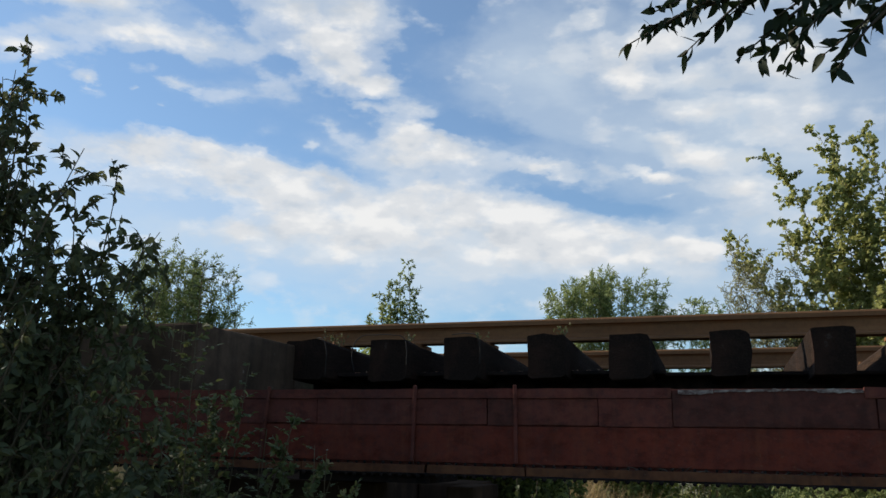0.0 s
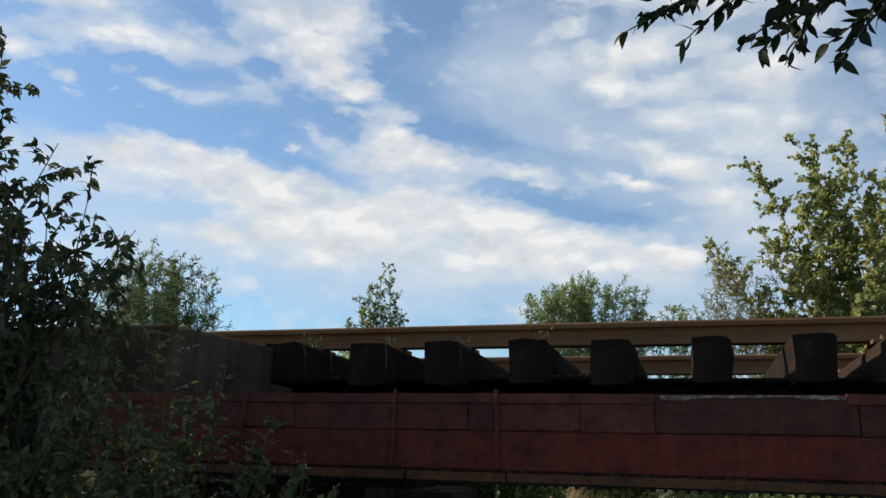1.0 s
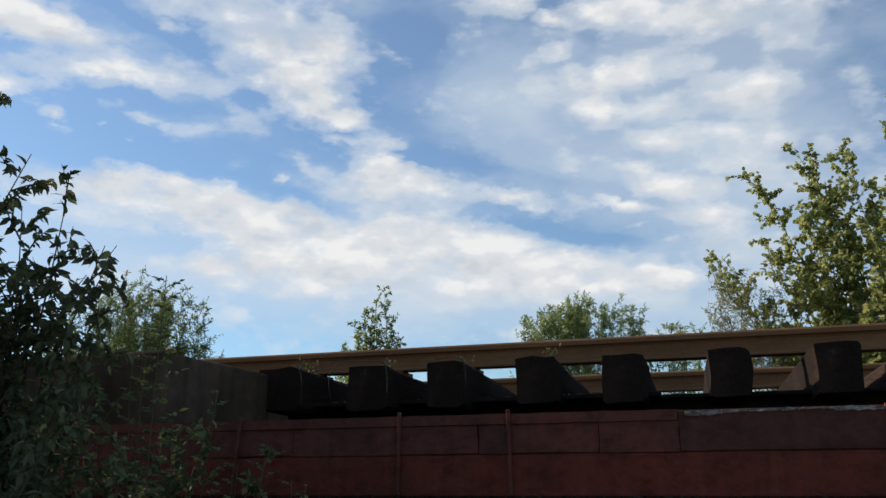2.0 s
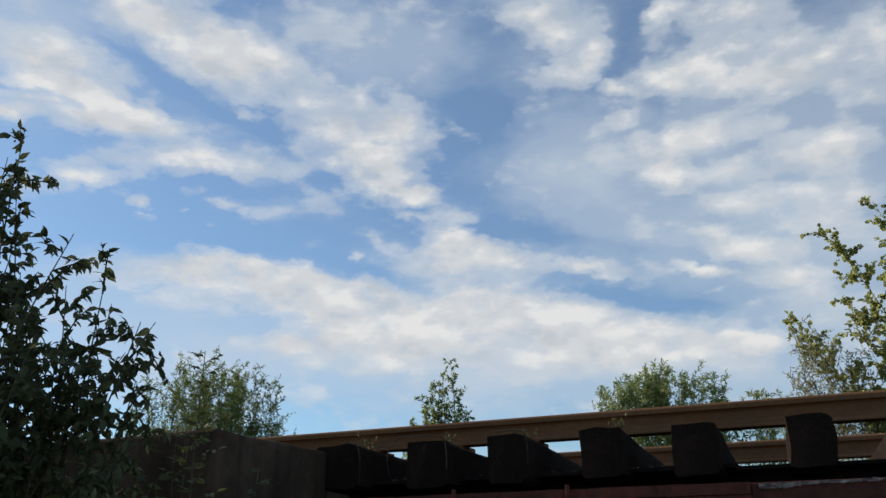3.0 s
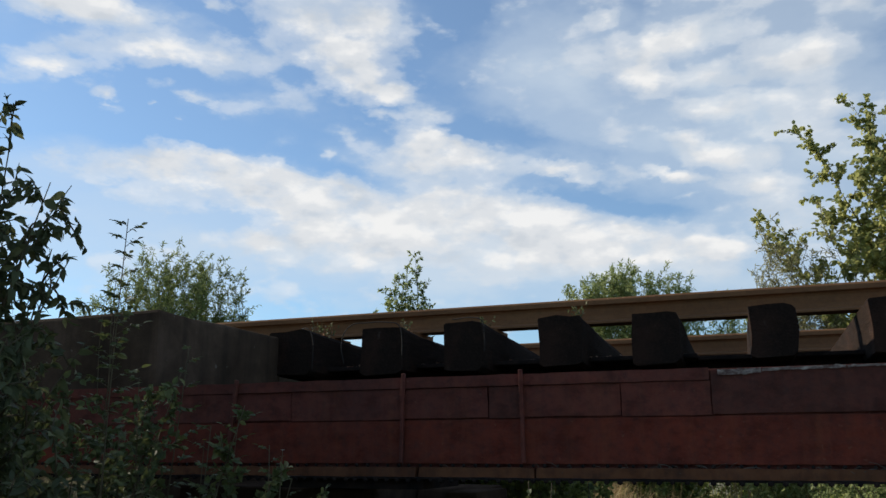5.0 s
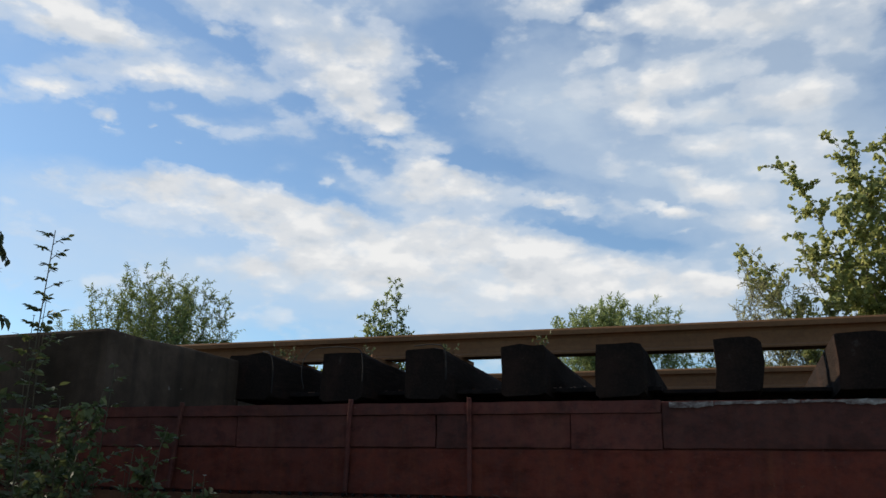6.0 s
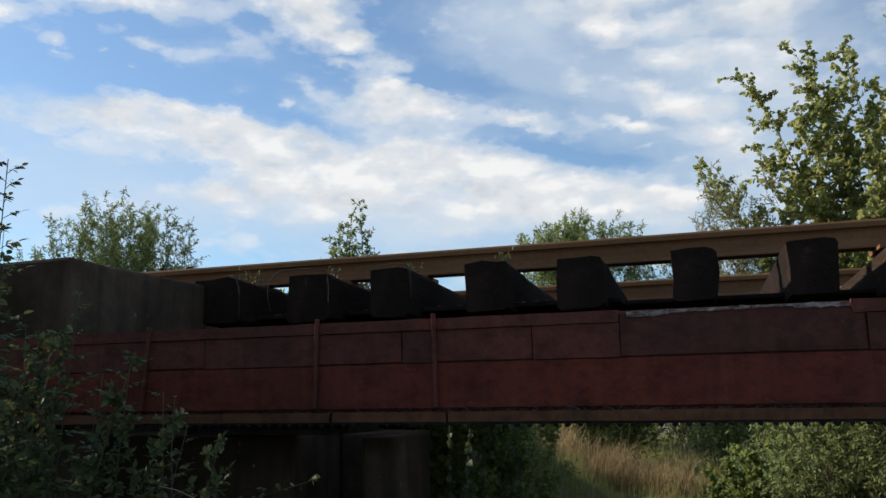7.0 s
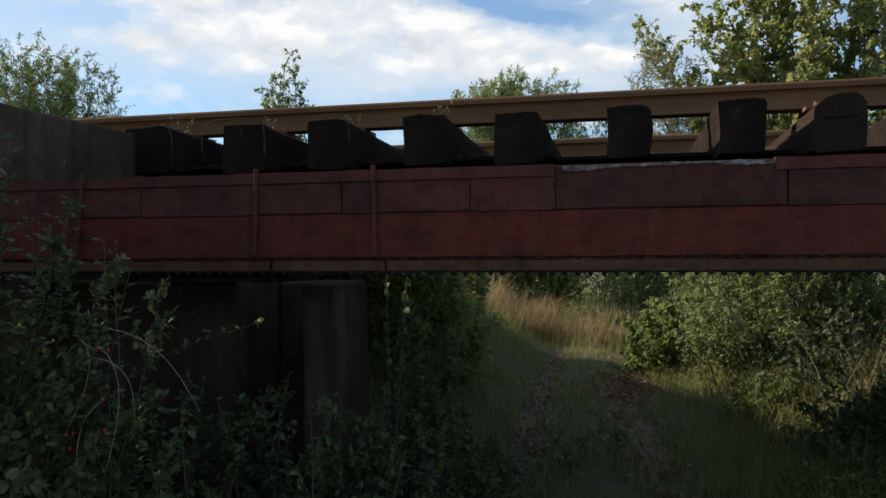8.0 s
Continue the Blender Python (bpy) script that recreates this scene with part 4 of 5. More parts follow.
rose_shoot("leafy rose shoot before the girder", (-1.46, 2.1, gz(-1.46, 2.1)), (-1.41, 2.05, 1.545), 8, 26, 0.45, 0.075, 0.024)
rose_shoot("arching rose shoot with pinnate toothed leaves", (-1.6, 2.15, gz(-1.6, 2.15)), (-1.36, 2.1, 1.45), 9, 14, 0.45, 0.06, 0.02, 0.15)
plant("bramble_runner", "thin bramble runner hanging in front of the abutment", "shrub", (-1.85, 2.05, gz(-1.85, 2.05)),
      [(-0.94, 2.1, 1.31)], M_STEM, L_ROSE, 31, 0.0035, 9, 0.07, 5, 0.020, 0.5, 0.7, 0.2, 0, 0.55, 0.25, 0.2, 0, 0.1, trunk_name="stem")
plant("low_rose", "low wild rose growth below the girder", "shrub", (-1.45, 2.05, gz(-1.45, 2.05)),
      [(-1.38, 2.0, 1.0), (-1.35, 1.9, 0.8), (-1.6, 1.8, 0.7), (-1.15, 2.2, 0.75), (-1.75, 1.7, 0.9), (-1.9, 1.8, 1.1), (-1.3, 2.3, 0.5), (-1.5, 2.0, 0.95), (-1.7, 2.0, 0.6), (-1.45, 1.9, 0.55), (-2.0, 1.7, 0.75)],
      M_STEM, L_ROSE, 37, 0.005, 20, 0.24, 14, 0.027, 0.62, 0.9, 0.2, 0, 0.2, 0.1, 0.2, 1, 0.2, trunk_name="stem")
# bare pale rose stems with hips
rng = random.Random(77)
hips = thing("bare_rose_stems", "pale bare rose stems carrying small red hips", "shrub", at=(-1.37, 1.9, 1.27))
sp = Soup()
for (ox, oz, dx, dz, bow) in ((0.0, 0.0, -0.10, -0.30, 0.05), (0.03, -0.02, 0.03, -0.36, 0.05), (0.02, -0.05, 0.13, -0.17, 0.03), (0.06, 0.03, 0.30, -0.20, 0.03), (0.05, -0.16, -0.03, -0.30, -0.05)):
    pts = []
    for i in range(8):
        t = i / 7
        pts.append(Vector((ox + dx * t + bow * math.sin(math.pi * t), 0.03 * math.sin(2 * t + ox * 40), oz + dz * t ** 1.3 + 0.02 * math.sin(math.pi * t))))
    sp.tube(pts, [0.0013 - 0.0001 * i for i in range(8)], 5)
sp.ob("stem_spray", M_TWIG_PALE, hips, True)
for k in range(9):
    bm = bmesh.new()
    bmesh.ops.create_icosphere(bm, subdivisions=2, radius=0.0042, matrix=Matrix.Translation((rng.uniform(-0.07, 0.1), rng.uniform(-0.02, 0.05), rng.uniform(-0.32, 0.03))) @ Matrix.Diagonal((1, 1, 1.35, 1)))
    part("hip", bm, M_HIP, hips, "small red hip" if k == 0 else "", True)
# small flowers before the girder
for (fx, fz, mat, lab) in ((-1.335, 1.53, M_PETAL, "small white flower on a thin stalk"), (-1.60, 1.56, M_YELLOW, "small yellow flower on a thin stalk"), (-1.98, 2.06, M_PETAL, "small white seed head on a thin stalk"), (-2.02, 2.00, M_PETAL, "small white seed head on a thin stalk")):
    fl = thing("wild_flower", lab, "flower", "wild flowers", (fx, 2.0, fz))
    st = Soup()
    st.tube([Vector((0.01, 0, -0.35)), Vector((-0.004, 0, -0.15)), Vector((0, 0, 0))], [0.0016, 0.0013, 0.001], 4)
    st.ob("stalk", M_STEM, fl)
    pe = Soup()
    for k in range(9):
        a = k * 0.7
        pe.leaf(Vector((0, 0, 0)), Vector((math.cos(a), math.sin(a) * 0.6, 0.35)), Vector((0, 0, 1)), 0.007, 0.005, 0.1)
    pe.ob("petals", mat, fl)

# out-of-view thicket added to keep low sun off the shrubs and bridge
rng = random.Random(58)
plant("shade_thicket", "unseen thicket added left of view to block the sun", "shrub", (-5.4, 1.3, gz(-5.4, 1.3)),
      [(-6.0 + 1.5 * rng.uniform(-1, 1), 1.5 + 1.4 * rng.uniform(-1, 1), rng.uniform(2.4, 5.6)) for _ in range(34)] + [(-5.2 + rng.uniform(-0.6, 0.6), 2.4 + rng.uniform(-0.6, 0.6), rng.uniform(2.8, 4.4)) for _ in range(4)],
      M_BARK, L_SHRUB, 59, 0.03, 18, 0.7, 11, 0.085, 0.6, 0.9, 0.2, 0, 0.15, 0.06, 0.3, 2, 0.3, feet=0.6)

# ---- the overhanging tree beside the camera ----
rng = random.Random(41)
tree = thing("overhanging_tree", "broadleaf tree with an overhanging branch, leaves coloured near-black for shade", "tree", at=(2.3, -1.9, 0))
TB = Vector((2.3, -1.9, 0))
wood, lv = Soup(), Soup()
wood.tube(arc(Vector((0, 0, -0.1)), Vector((0.15, -0.3, 4.6)), rng, 0.0, 0.03, 8), [0.15, 0.13, 0.12, 0.105, 0.09, 0.075, 0.06, 0.045], 9)
limb = [Vector((0.05, -0.1, 2.3)), Vector((-0.7, 0.7, 2.75)), Vector((-1.4, 1.5, 2.62)), Vector((-1.95, 2.15, 2.38)), Vector((-2.12, 2.3, 2.24))]
wood.tube(limb, [0.05, 0.035, 0.022, 0.009, 0.004], 7)
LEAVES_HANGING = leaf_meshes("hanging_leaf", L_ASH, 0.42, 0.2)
BRANCHES = [(0.06, 0.40, 2.19, -0.13, 0.41, 2.12), (0.10, 0.36, 2.18, -0.05, 0.42, 2.10), (0.05, 0.42, 2.20, -0.09, 0.38, 2.15), (0.16, 0.42, 2.18, 0.02, 0.38, 2.065), (0.18, 0.40, 2.17, 0.08, 0.42, 2.055),
            (0.20, 0.45, 2.18, 0.05, 0.45, 2.09), (0.26, 0.40, 2.15, 0.14, 0.40, 2.04), (0.22, 0.38, 2.17, 0.10, 0.38, 2.09), (0.36, 0.42, 2.15, 0.23, 0.40, 2.02), (0.13, 0.40, 2.20, 0.0, 0.40, 2.13), (0.30, 0.36, 2.18, 0.18, 0.36, 2.11), (0.36, 0.4, 2.12, 0.25, 0.42, 1.98),
            (0.02, 0.42, 2.18, -0.10, 0.40, 2.14), (0.18, 0.38, 2.16, 0.06, 0.40, 2.12), (0.24, 0.42, 2.16, 0.13, 0.42, 2.075)]
EYE = Vector((0.04, -0.71, 1.55))
for (ax, ay, az, bx, by, bz) in BRANCHES:
    a, b = (EYE + (Vector(q) - EYE) * 0.86 + Vector((0.034, 0.0, -0.002)) - TB for q in ((ax, ay, az), (bx, by, bz)))
    tw = arc(a, b, rng, 0.06, 0.05, 6)
    wood.tube([limb[3].lerp(limb[4], rng.random())] + tw, [0.004, 0.003, 0.0024, 0.0019, 0.0015, 0.0011, 0.0007], 5)
    leaf_parts(tree, LEAVES_HANGING, rng, tw, 22 if bx > 0.2 else 26, 0.0245, 1.0, 0.0, 0.35)
for k in range(16):
    tipv = Vector((rng.uniform(-1.6, 2.2), rng.uniform(-3.2, 0.2), rng.uniform(4.2, 7.6)))
    lb = arc(Vector((0.1, -0.2, rng.uniform(2.6, 4.4))), tipv, rng, 0.1, 0.06, 6)
    wood.tube(lb, [0.04, 0.032, 0.025, 0.018, 0.01, 0.004], 5)
    for j in range(13):
        p, d = sample(lb, rng.uniform(0.3, 0.99))
        tw = arc(p, p + (rand_dir(rng, 0.1) + d * 0.4).normalized() * rng.uniform(0.4, 0.8), rng, 0.05, 0.05, 4)
        leafy_twig(lv, rng, tw, 11, 0.13, 0.5, 0.9, 0.2, 0.1, 0, 0.3)
wood.ob("trunk", M_BARK, tree, True)
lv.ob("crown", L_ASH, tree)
# ---- trees and bushes beyond the railway ----
hazel = plant("hazel_tree", "sunlit yellow-green hazel with many arching stems", "tree", (1.75, 9.1, gz(1.75, 9.1)),
      [(0.02, 9.0, 3.87), (0.50, 8.9, 4.80), (0.97, 9.0, 5.16), (1.45, 9.2, 5.2), (1.95, 9.0, 5.5), (0.55, 9.0, 4.1), (0.9, 8.7, 4.4), (1.3, 9.4, 4.7), (2.5, 9.1, 5.6), (3.1, 9.4, 5.3), (2.2, 8.5, 4.7),
       (1.6, 8.4, 4.1), (0.85, 8.8, 3.5), (1.3, 8.3, 3.2), (2.4, 8.3, 3.6), (3.2, 8.8, 4.2), (0.7, 9.6, 3.2), (2.0, 9.8, 4.9), (3.7, 9.3, 4.6), (2.9, 8.4, 2.9), (1.7, 8.1, 2.6), (2.6, 9.9, 6.0), (1.1, 8.9, 4.8), (1.0, 9.2, 3.9), (1.4, 9.0, 4.2), (1.7, 9.3, 4.5), (2.1, 9.2, 4.0), (1.5, 9.5, 3.4), (1.0, 9.5, 3.0), (2.0, 9.5, 3.1), (2.5, 9.4, 4.6), (2.9, 9.2, 3.8)],
      M_BARK, L_HAZEL, 61, 0.013, 38, 0.66, 14, 0.050, 0.85, 1.1, 0.2, 1, 0.3, 0.10, 0.3, 3, 0.35)
young = plant("young_tree", "small slender tree on the bank beyond the rails", "tree", (-3.55, 8.3, gz(-3.55, 8.3)),
      [(-3.47, 8.2, 3.68), (-3.62, 8.25, 3.35), (-3.80, 8.2, 3.12), (-3.36, 8.2, 3.30), (-3.55, 8.2, 3.5), (-3.72, 8.3, 2.95), (-3.40, 8.25, 3.0), (-3.9, 8.2, 2.95), (-3.28, 8.2, 3.12), (-3.6, 8.3, 3.2), (-4.12, 8.2, 2.86), (-4.0, 8.25, 2.98), (-3.85, 8.2, 3.28), (-3.7, 8.2, 3.42)],
      M_BARK, L_WILLOW, 67, 0.010, 16, 0.26, 9, 0.048, 0.45, 0.8, 0.2, 0, 0.45, 0.02, 0.2, 1, 0.5)
young.location.x -= 0.07
hazel.location += Vector((0.06, 0.0, -0.08))


def bush(name, label, cx, cy, w, d, top, low, seed, n, leaf, twigs=14, leafm=None, aspect=0.28, tl=0.7, leaf_n=10, sub=1, lobes=0, category="bush", droop=0.15, up=0.7, group="", hang=0.1, base_z=None, start=0.06):
    rng = random.Random(seed)
    tips = []
    for k in range(n):
        u = rng.uniform(-1, 1)
        h = top - (top - low) * (abs(u) ** 2.2) - rng.random() ** 1.6 * (top - low) * 0.75
        tips.append((cx + u * w, cy + rng.uniform(-d, d), h))
    z0 = gz(cx, cy) if base_z is None else base_z
    return plant(name, label, category, (cx, cy, z0), tips, M_STEM, leafm or L_WILLOW, seed + 1, 0.008, twigs, tl, leaf_n, leaf, aspect, 0.7, droop, lobes, start, 0.06, hang, sub, up, group, feet=0.7)


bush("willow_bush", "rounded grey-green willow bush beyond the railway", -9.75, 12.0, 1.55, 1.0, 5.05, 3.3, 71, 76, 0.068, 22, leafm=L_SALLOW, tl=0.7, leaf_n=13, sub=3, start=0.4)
bush("willow_bush", "grey-green willow scrub beyond the rails", -2.9, 20.2, 1.55, 0.8, 5.78, 5.2, 73, 46, 0.115, 18, tl=0.85, sub=3, start=0.45)
bush("willow_bush", "grey-green willow scrub beyond the rails", -0.65, 21.0, 0.95, 0.6, 5.36, 4.75, 75, 18, 0.12, 15, tl=0.75, start=0.45)
rng = random.Random(78)
plant("feathery_bush", "pale feathery bush in front of the hazel", "bush", (1.3, 9.9, gz(1.3, 9.9)), [(0.27 + 0.34 * rng.uniform(-1, 1), 8.7 + rng.uniform(-0.25, 0.25), 3.78 - 1.0 * rng.random() ** 1.5) for _ in range(26)],
      M_BARK, L_GREYHERB, 79, 0.007, 22, 0.42, 9, 0.045, 0.3, 0.8, 0.15, 0, 0.45, 0.05, 0.15, 2, 0.6)
# two hedges added behind the camera, never in view, to cut sky light
bush("hedge_bush", "unseen hedge added to close the lane behind and dim sky light", -3.0, -9.0, 5.0, 1.0, 2.3, 1.6, 101, 40, 0.22, 14, leafm=L_ASH, tl=1.0, aspect=0.6, group="hedge", leaf_n=12)
bush("hedge_bush", "unseen hedge added to close the lane behind and dim sky light", 6.0, -8.0, 4.5, 1.0, 2.3, 1.6, 103, 40, 0.22, 14, leafm=L_ASH, tl=1.0, aspect=0.6, group="hedge", leaf_n=12)
# scrub kept below the rail line, added to shade the grass to the right
bush("shade_scrub", "low scrub hidden behind the rails, added to shade the track", -4.2, 8.4, 1.3, 0.6, 2.5, 2.2, 115, 30, 0.07, 12, tl=0.4, aspect=0.4)
bush("shade_scrub", "low scrub hidden behind the rails, added to shade the track", -3.4, 7.3, 0.55, 0.6, 2.42, 2.25, 119, 36, 0.06, 14, tl=0.32, aspect=0.5, leafm=L_BRAMBLE)
# hedge growth seen below the girder
bush("hedge_bush", "leafy willow scrub along the far side of the path", 1.35, 11.8, 1.25, 0.8, 2.0, 0.9, 81, 44, 0.08, 14, leafm=L_WILLOW, tl=0.5, aspect=0.32, group="hedge", sub=2)
bush("hedge_bush", "leafy willow scrub along the far side of the path", 3.0, 9.9, 1.2, 0.8, 2.1, 0.9, 83, 44, 0.08, 14, leafm=L_WILLOW, tl=0.5, aspect=0.35, group="hedge", sub=2)
bush("hedge_bush", "leafy scrub where the path bends away", -3.3, 18.8, 1.9, 1.0, 2.5, 1.5, 85, 44, 0.12, 13, leafm=L_BRAMBLE, tl=0.7, aspect=0.5, group="hedge", sub=2)
bush("hedge_bush", "leafy scrub where the path bends away", 0.9, 18.5, 1.5, 1.0, 2.4, 1.5, 87, 44, 0.11, 13, leafm=L_WILLOW, tl=0.7, aspect=0.4, group="hedge", sub=2)
bush("hedge_bush", "dark leafy scrub on the far bank", -6.6, 13.6, 1.6, 1.2, 2.1, 1.2, 89, 40, 0.10, 13, leafm=L_BRAMBLE, tl=0.7, aspect=0.5, group="hedge", sub=2)
bush("hedge_bush", "dark scrub far along the path", -6.0, 26.0, 4.0, 1.5, 3.2, 2.0, 88, 44, 0.20, 13, leafm=L_BRAMBLE, tl=1.2, aspect=0.5, group="hedge", sub=1)
bush("hedge_bush", "dark scrub far along the path", 4.0, 25.0, 4.0, 1.5, 3.4, 2.2, 86, 44, 0.20, 13, leafm=L_WILLOW, tl=1.2, aspect=0.45, group="hedge", sub=1)
bush("hedge_bush", "sunlit leafy scrub beside the path", 1.45, 8.75, 0.95, 0.45, 1.95, 1.0, 121, 48, 0.055, 14, leafm=L_WILLOW, tl=0.4, aspect=0.4, group="hedge", sub=2, leaf_n=10)
bush("bramble_bush", "sunlit bramble with broad yellow-green leaves", 0.55, 10.7, 0.75, 0.8, 1.0, 0.35, 91, 46, 0.065, 12, leafm=L_BRAMBLE, aspect=0.85, tl=0.3, leaf_n=8, lobes=2, up=0.3, group="brambles")
bush("bramble_bush", "bramble at the edge of the path", 1.85, 8.0, 0.9, 1.1, 1.0, 0.35, 93, 50, 0.045, 13, leafm=L_IVY, aspect=0.8, tl=0.35, leaf_n=8, lobes=2, up=0.3, group="brambles")
bush("bramble_bush", "bramble at the edge of the path", 2.9, 6.9, 0.9, 1.0, 1.05, 0.45, 94, 46, 0.045, 13, leafm=L_IVY, aspect=0.8, tl=0.35, leaf_n=8, lobes=2, up=0.3, group="brambles")
bush("bramble_bush", "dark bramble beside the abutment", -2.05, 6.2, 0.70, 1.7, 1.7, 0.7, 95, 70, 0.052, 14, leafm=L_BRAMBLE, aspect=0.75, tl=0.35, leaf_n=9, lobes=2, up=0.3, group="brambles")
bush("bramble_bush", "dark bramble on the verge beyond the abutment", -2.75, 10.4, 0.8, 1.8, 1.75, 0.6, 97, 60, 0.055, 14, leafm=L_BRAMBLE, aspect=0.75, tl=0.4, leaf_n=9, lobes=2, up=0.3, group="brambles")
# extra scrub behind the bridge, added to hold sun off the right-hand verge
bush("hedge_bush", "scrub added on the foot of the bank to shade the grass", -2.3, 8.0, 0.6, 0.9, 1.9, 1.4, 123, 50, 0.06, 14, leafm=L_BRAMBLE, tl=0.4, aspect=0.5, group="hedge", sub=2)
bush("bramble_bush", "dense dark bramble before the girder's end", -2.45, 2.1, 0.65, 0.4, 1.80, 1.2, 98, 46, 0.036, 14, leafm=L_ROSE, aspect=0.7, tl=0.28, leaf_n=10, lobes=0, up=0.3, group="brambles")
bush("bramble_bush", "low dense bramble at the foot of the bank", -1.75, 1.95, 0.6, 0.5, 1.15, 0.6, 99, 46, 0.036, 14, leafm=L_ROSE, aspect=0.7, tl=0.28, leaf_n=10, lobes=0, up=0.3, group="brambles")
bush("nettle_patch", "dark nettles and weeds at the abutment's foot", -1.40, 2.85, 0.75, 0.2, 1.06, 0.6, 111, 64, 0.037, 12, leafm=L_IVY, aspect=0.5, tl=0.2, leaf_n=9, up=0.3, hang=0.4)
bush("nettle_patch", "dark weeds along the foot of the pier", -0.80, 3.5, 0.40, 0.35, 0.85, 0.45, 113, 44, 0.035, 12, leafm=L_IVY, aspect=0.5, tl=0.2, leaf_n=9, up=0.3, hang=0.4)
bush("nettle_patch", "tall shaded weeds along the edge of the track", 1.75, 6.1, 0.8, 0.7, 0.62, 0.3, 116, 60, 0.045, 11, leafm=L_IVY, aspect=0.5, tl=0.2, leaf_n=9, up=0.3, hang=0.4)
bush("nettle_patch", "tall shaded weeds along the edge of the track", 1.3, 7.2, 0.6, 0.6, 0.50, 0.25, 117, 46, 0.04, 11, leafm=L_BRAMBLE, aspect=0.5, tl=0.2, leaf_n=9, up=0.3, hang=0.4)
bush("nettle_patch", "shaded weeds beside the wheel rut", -1.80, 5.0, 0.30, 0.7, 0.50, 0.3, 118, 40, 0.032, 11, leafm=L_IVY, aspect=0.5, tl=0.2, leaf_n=9, up=0.3, hang=0.4)
bush("nettle_patch", "tall shaded weeds along the edge of the track", 1.4, 5.0, 0.7, 0.5, 0.42, 0.2, 131, 40, 0.04, 9, leafm=L_BRAMBLE, aspect=0.4, tl=0.2, leaf_n=9, up=0.4, hang=0.4)
bush("nettle_patch", "tall shaded weeds along the edge of the track", 2.4, 5.2, 0.7, 0.6, 0.7, 0.3, 132, 50, 0.045, 10, leafm=L_BRAMBLE, aspect=0.4, tl=0.22, leaf_n=9, up=0.4, hang=0.4)
bush("nettle_patch", "shaded weeds growing between the wheel ruts", -0.3, 6.4, 0.25, 0.9, 0.24, 0.10, 133, 14, 0.035, 7, leafm=L_WILLOW, aspect=0.4, tl=0.14, leaf_n=8, up=0.4, hang=0.3)
bush("hedge_bush", "dark scrub far along the path", -1.0, 22.6, 1.6, 0.8, 2.35, 1.7, 134, 36, 0.13, 13, leafm=L_BRAMBLE, tl=0.8, aspect=0.5, group="hedge", sub=1)
# ivy on the abutment's end
rng = random.Random(15)
ivy = thing("ivy", "dark ivy and climbers hanging over the abutment end", "climber", at=(-1.05, 3.4, 0.6))
vi, iv = Soup(), Soup()
for k in range(30):
    y = -0.1 + 0.9 * rng.random()
    a = Vector((rng.uniform(0.0, 0.05), y, -0.6))
    b = Vector((rng.uniform(0.0, 0.22), y + rng.uniform(-0.2, 0.2), rng.uniform(0.1, 0.85)))
    tw = arc(a, b, rng, 0.0, 0.08, 6)
    vi.tube(tw, [0.005, 0.0045, 0.004, 0.003, 0.002, 0.0015], 4)
    leafy_twig(iv, rng, tw, 62, 0.034, 0.85, 1.1, 0.2, 0.05, 2, 0.35)
vi.ob("vines", M_BARK, ivy)
iv.ob("leaves", L_IVY, ivy)
# tall dry stems at the right bank
for (cx, cy, n, h, seed) in ((1.62, 6.75, 34, 1.0, 3), (1.95, 7.2, 26, 1.05, 4), (2.5, 7.5, 22, 1.25, 6)):
    rng = random.Random(seed)
    ds = thing("dry_stems", "tangle of tall dry pale plant stems", "weeds", "dry stems", (cx, cy, gz(cx, cy)))
    for k in range(n):
        so = Soup()
        a = Vector((rng.uniform(-0.3, 0.3), rng.uniform(-0.3, 0.3), -0.05))
        b = a + Vector((rng.gauss(0.05, 0.42), rng.gauss(0, 0.2), h * rng.uniform(0.35, 1.0)))
        so.tube(arc(a, b, rng, 0.08, 0.06, 6), [0.0032, 0.0028, 0.0024, 0.002, 0.0015, 0.0008], 4)
        so.ob("stem", M_BARK if k % 3 else M_TWIG_PALE, ds)


# ---- wheel ruts of the track ----
k = Mat("trodden_soil", 0.95)
k.colour(k.ramp(k.noise(14, 8, 0.75), [(0.3, (0.08, 0.058, 0.036)), (0.55, (0.17, 0.125, 0.080)), (0.75, (0.32, 0.255, 0.185))]))
k.bump(k.noise(40, 8, 0.75), 0.8, 0.02)
M_SOIL = k.m
for side in (-0.48, 0.48):
    rv, rf = [], []
    ys = list(np.arange(4.2, 15.0, 0.12))
    for i, y in enumerate(ys):
        w = max(0.012, 0.06 + 0.14 * noise.noise((side * 9, y * 1.1, 0)) - 0.03 * bank(10, 15, y))
        for j in range(5):
            x = path_x(y) + side + 0.12 * noise.noise((y * 0.7, side, 5)) + 0.05 * noise.noise((y * 3.1, side, 9)) + w * (j / 2 - 1)
            rv.append((x, y, ground_z(x, y) + 0.012))
        if i:
            o = (i - 1) * 5
            rf += [(o + j, o + j + 1, o + j + 6, o + j + 5) for j in range(4)]
    tagged(data_ob("path", rv, rf, M_SOIL, None, True), "bare trodden wheel rut with pale litter", "path", kind="structure")


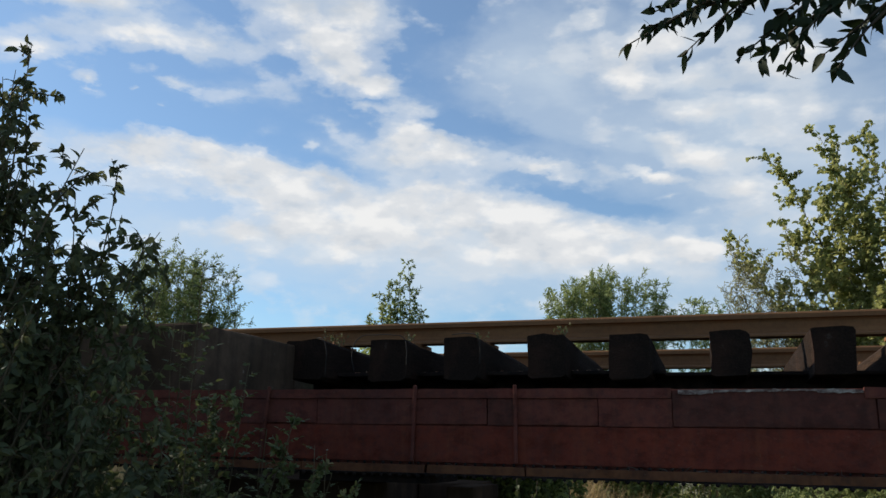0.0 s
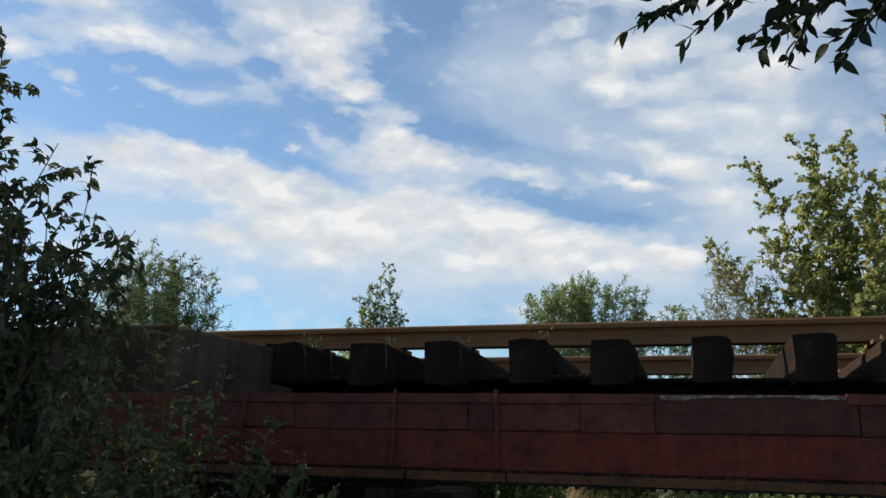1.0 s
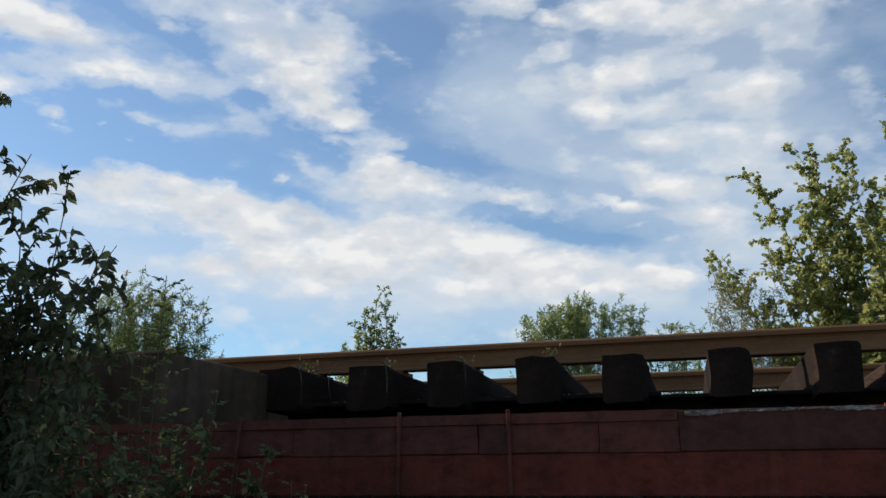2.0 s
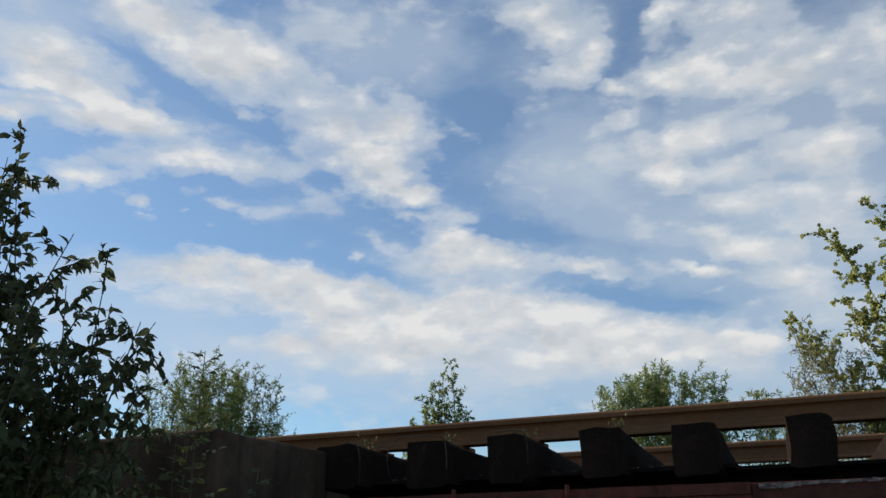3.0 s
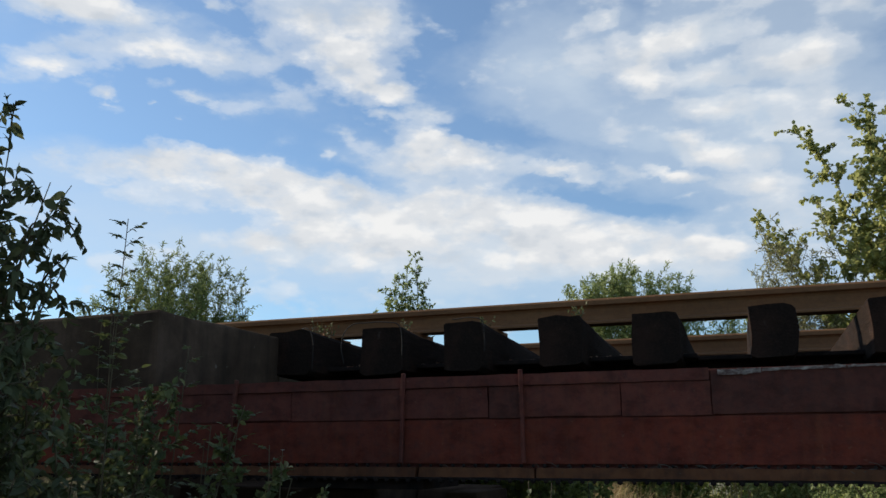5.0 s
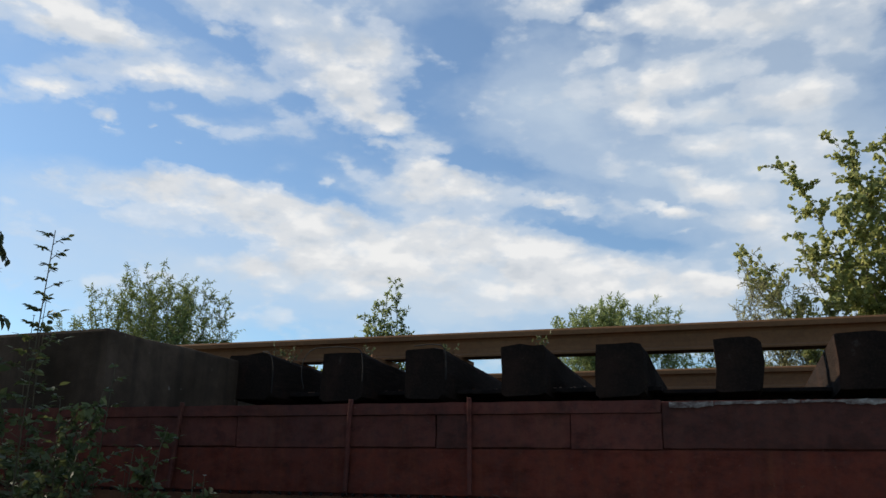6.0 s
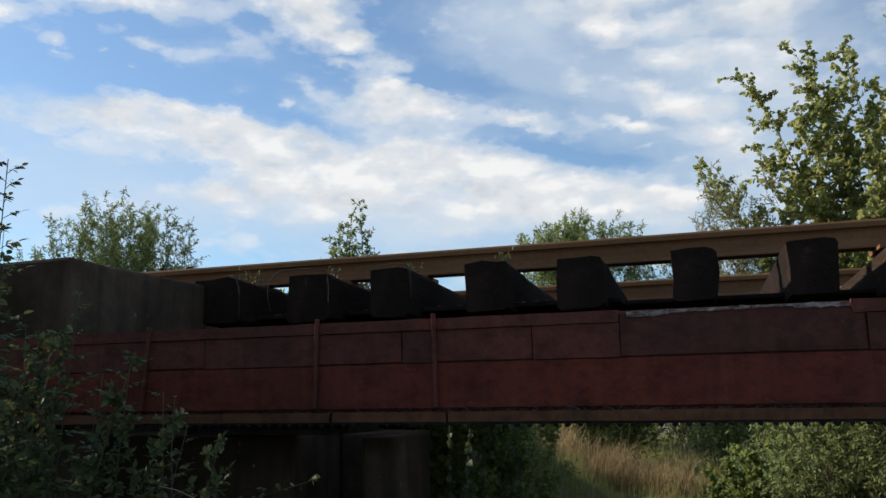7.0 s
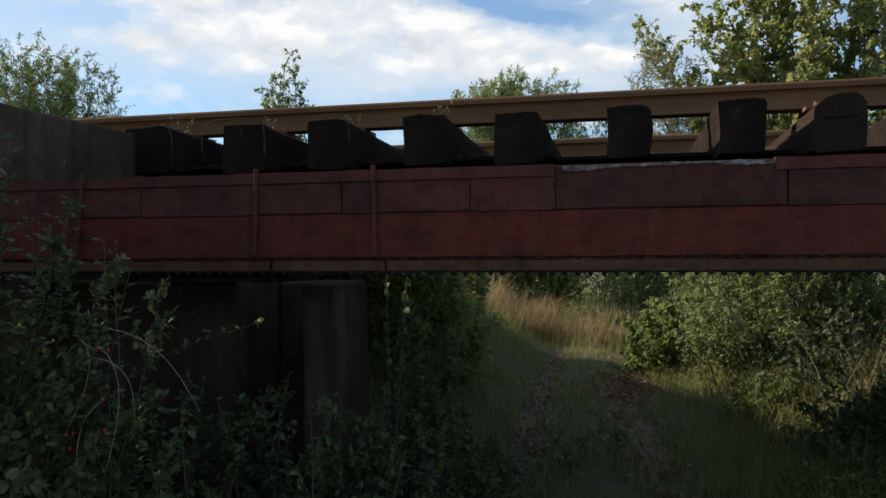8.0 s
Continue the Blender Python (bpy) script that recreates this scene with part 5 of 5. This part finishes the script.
# ---- grass, litter ----
def blades(name, label, material, n, place, height, width, lean, seed):
    rng = random.Random(seed)
    s = Soup()
    for _ in range(n):
        q = place(rng)
        if q is None:
            continue
        x, y = q
        base = Vector((x, y, gz(x, y) - 0.01))
        h = height(x, y) * rng.uniform(0.45, 1.15)
        a = rng.uniform(0, 6.283)
        out = Vector((math.cos(a), math.sin(a), 0))
        side = Vector((-math.sin(a), math.cos(a), 0)) * (width * rng.uniform(0.6, 1.2) * 0.5)
        ln = lean * rng.uniform(0.2, 1.3)
        p1 = base + Vector((0, 0, h * 0.5)) + out * (h * 0.18 * ln)
        p2 = base + Vector((0, 0, h * (1 - 0.2 * ln))) + out * (h * 0.6 * ln)
        s.add([tuple(base - side), tuple(base + side), tuple(p1 + side * 0.8), tuple(p1 - side * 0.8), tuple(p2)], [(0, 1, 2, 3), (3, 2, 4)])
    return tagged(s.ob(name, material), label, "grass", kind="stuff")


def verge(rng):
    y = 4.3 + 12 * rng.random() ** 1.5
    x = rng.uniform(-2.5, 3.6)
    off = abs(abs(x - path_x(y)) - 0.48)
    if off < 0.12 and rng.random() < 0.62 + 0.5 * noise.noise((x * 1.5, y * 1.1, 4)):
        return None
    if rng.random() < 0.9 * noise.noise((x * 1.7, y * 1.7, 8)) + 0.1:
        return None
    return x, y


blades("grass", "rough shaded grass on the track and its verges", L_GRASS, 62000, verge, lambda x, y: max(0.05, 0.12 + 0.26 * bank(0.55, 1.4, abs(x - path_x(y))) + 0.16 * noise.noise((x * 2.2, y * 2.2, 0))), 0.007, 1.0, 1)
blades("seeding_grass", "scattered pale seeding grass stalks among the weeds", L_DRY, 2800, verge, lambda x, y: 0.22 + 0.30 * bank(0.5, 1.4, abs(x - path_x(y))), 0.004, 0.9, 11)
blades("far_grass", "rough grass beyond the bend of the path", L_GRASS, 16000, lambda r: (r.uniform(-7, 4), r.uniform(13, 30)), lambda x, y: 0.3, 0.014, 0.7, 2)
tuft_rng = random.Random(31)
DRY_TUFTS = [(-2.0 + tuft_rng.gauss(0, 0.8), tuft_rng.uniform(13.6, 17.2)) for _ in range(60)]
blades("dry_grass", "tall straw-coloured dry grass beside the path", L_DRY, 4400, lambda r: (lambda c: (c[0] + r.gauss(0, 0.12), c[1] + r.gauss(0, 0.12)))(DRY_TUFTS[r.randrange(len(DRY_TUFTS))]), lambda x, y: 0.55 + 0.9 * noise.noise((x * 1.9, y * 1.9, 0)), 0.012, 1.25, 3)
blades("bank_grass", "long grass and weeds on the railway bank", L_GRASS, 9000, lambda r: (r.uniform(-5.5, -1.8), r.uniform(0.2, 2.7)), lambda x, y: 0.22, 0.008, 0.8, 5)


def litter(name, label, n, place, seed, size):
    rng = random.Random(seed)
    s = Soup()
    for _ in range(n):
        x, y = place(rng)
        s.leaf(Vector((x, y, gz(x, y) + rng.uniform(0.005, 0.03))), rand_dir(rng) * Vector((1, 1, 0.3)), rand_dir(rng, 1.5), size * rng.uniform(0.6, 1.2), size * 0.6, rng.uniform(-0.3, 0.3), 0.2)
    return tagged(s.ob(name, L_LITTER), label, "litter", kind="stuff")


litter("leaf_litter", "brown fallen leaves heaped on the track", 1500, lambda r: (-0.15 + r.gauss(0, 0.2), 9.6 + r.gauss(0, 0.55)), 1, 0.06)
litter("leaf_litter", "pale fallen leaves in the wheel ruts", 2200, lambda r: (lambda y: (path_x(y) + r.choice((-0.48, 0.48)) + r.gauss(0, 0.14), y))(r.uniform(4.4, 13)), 2, 0.05)
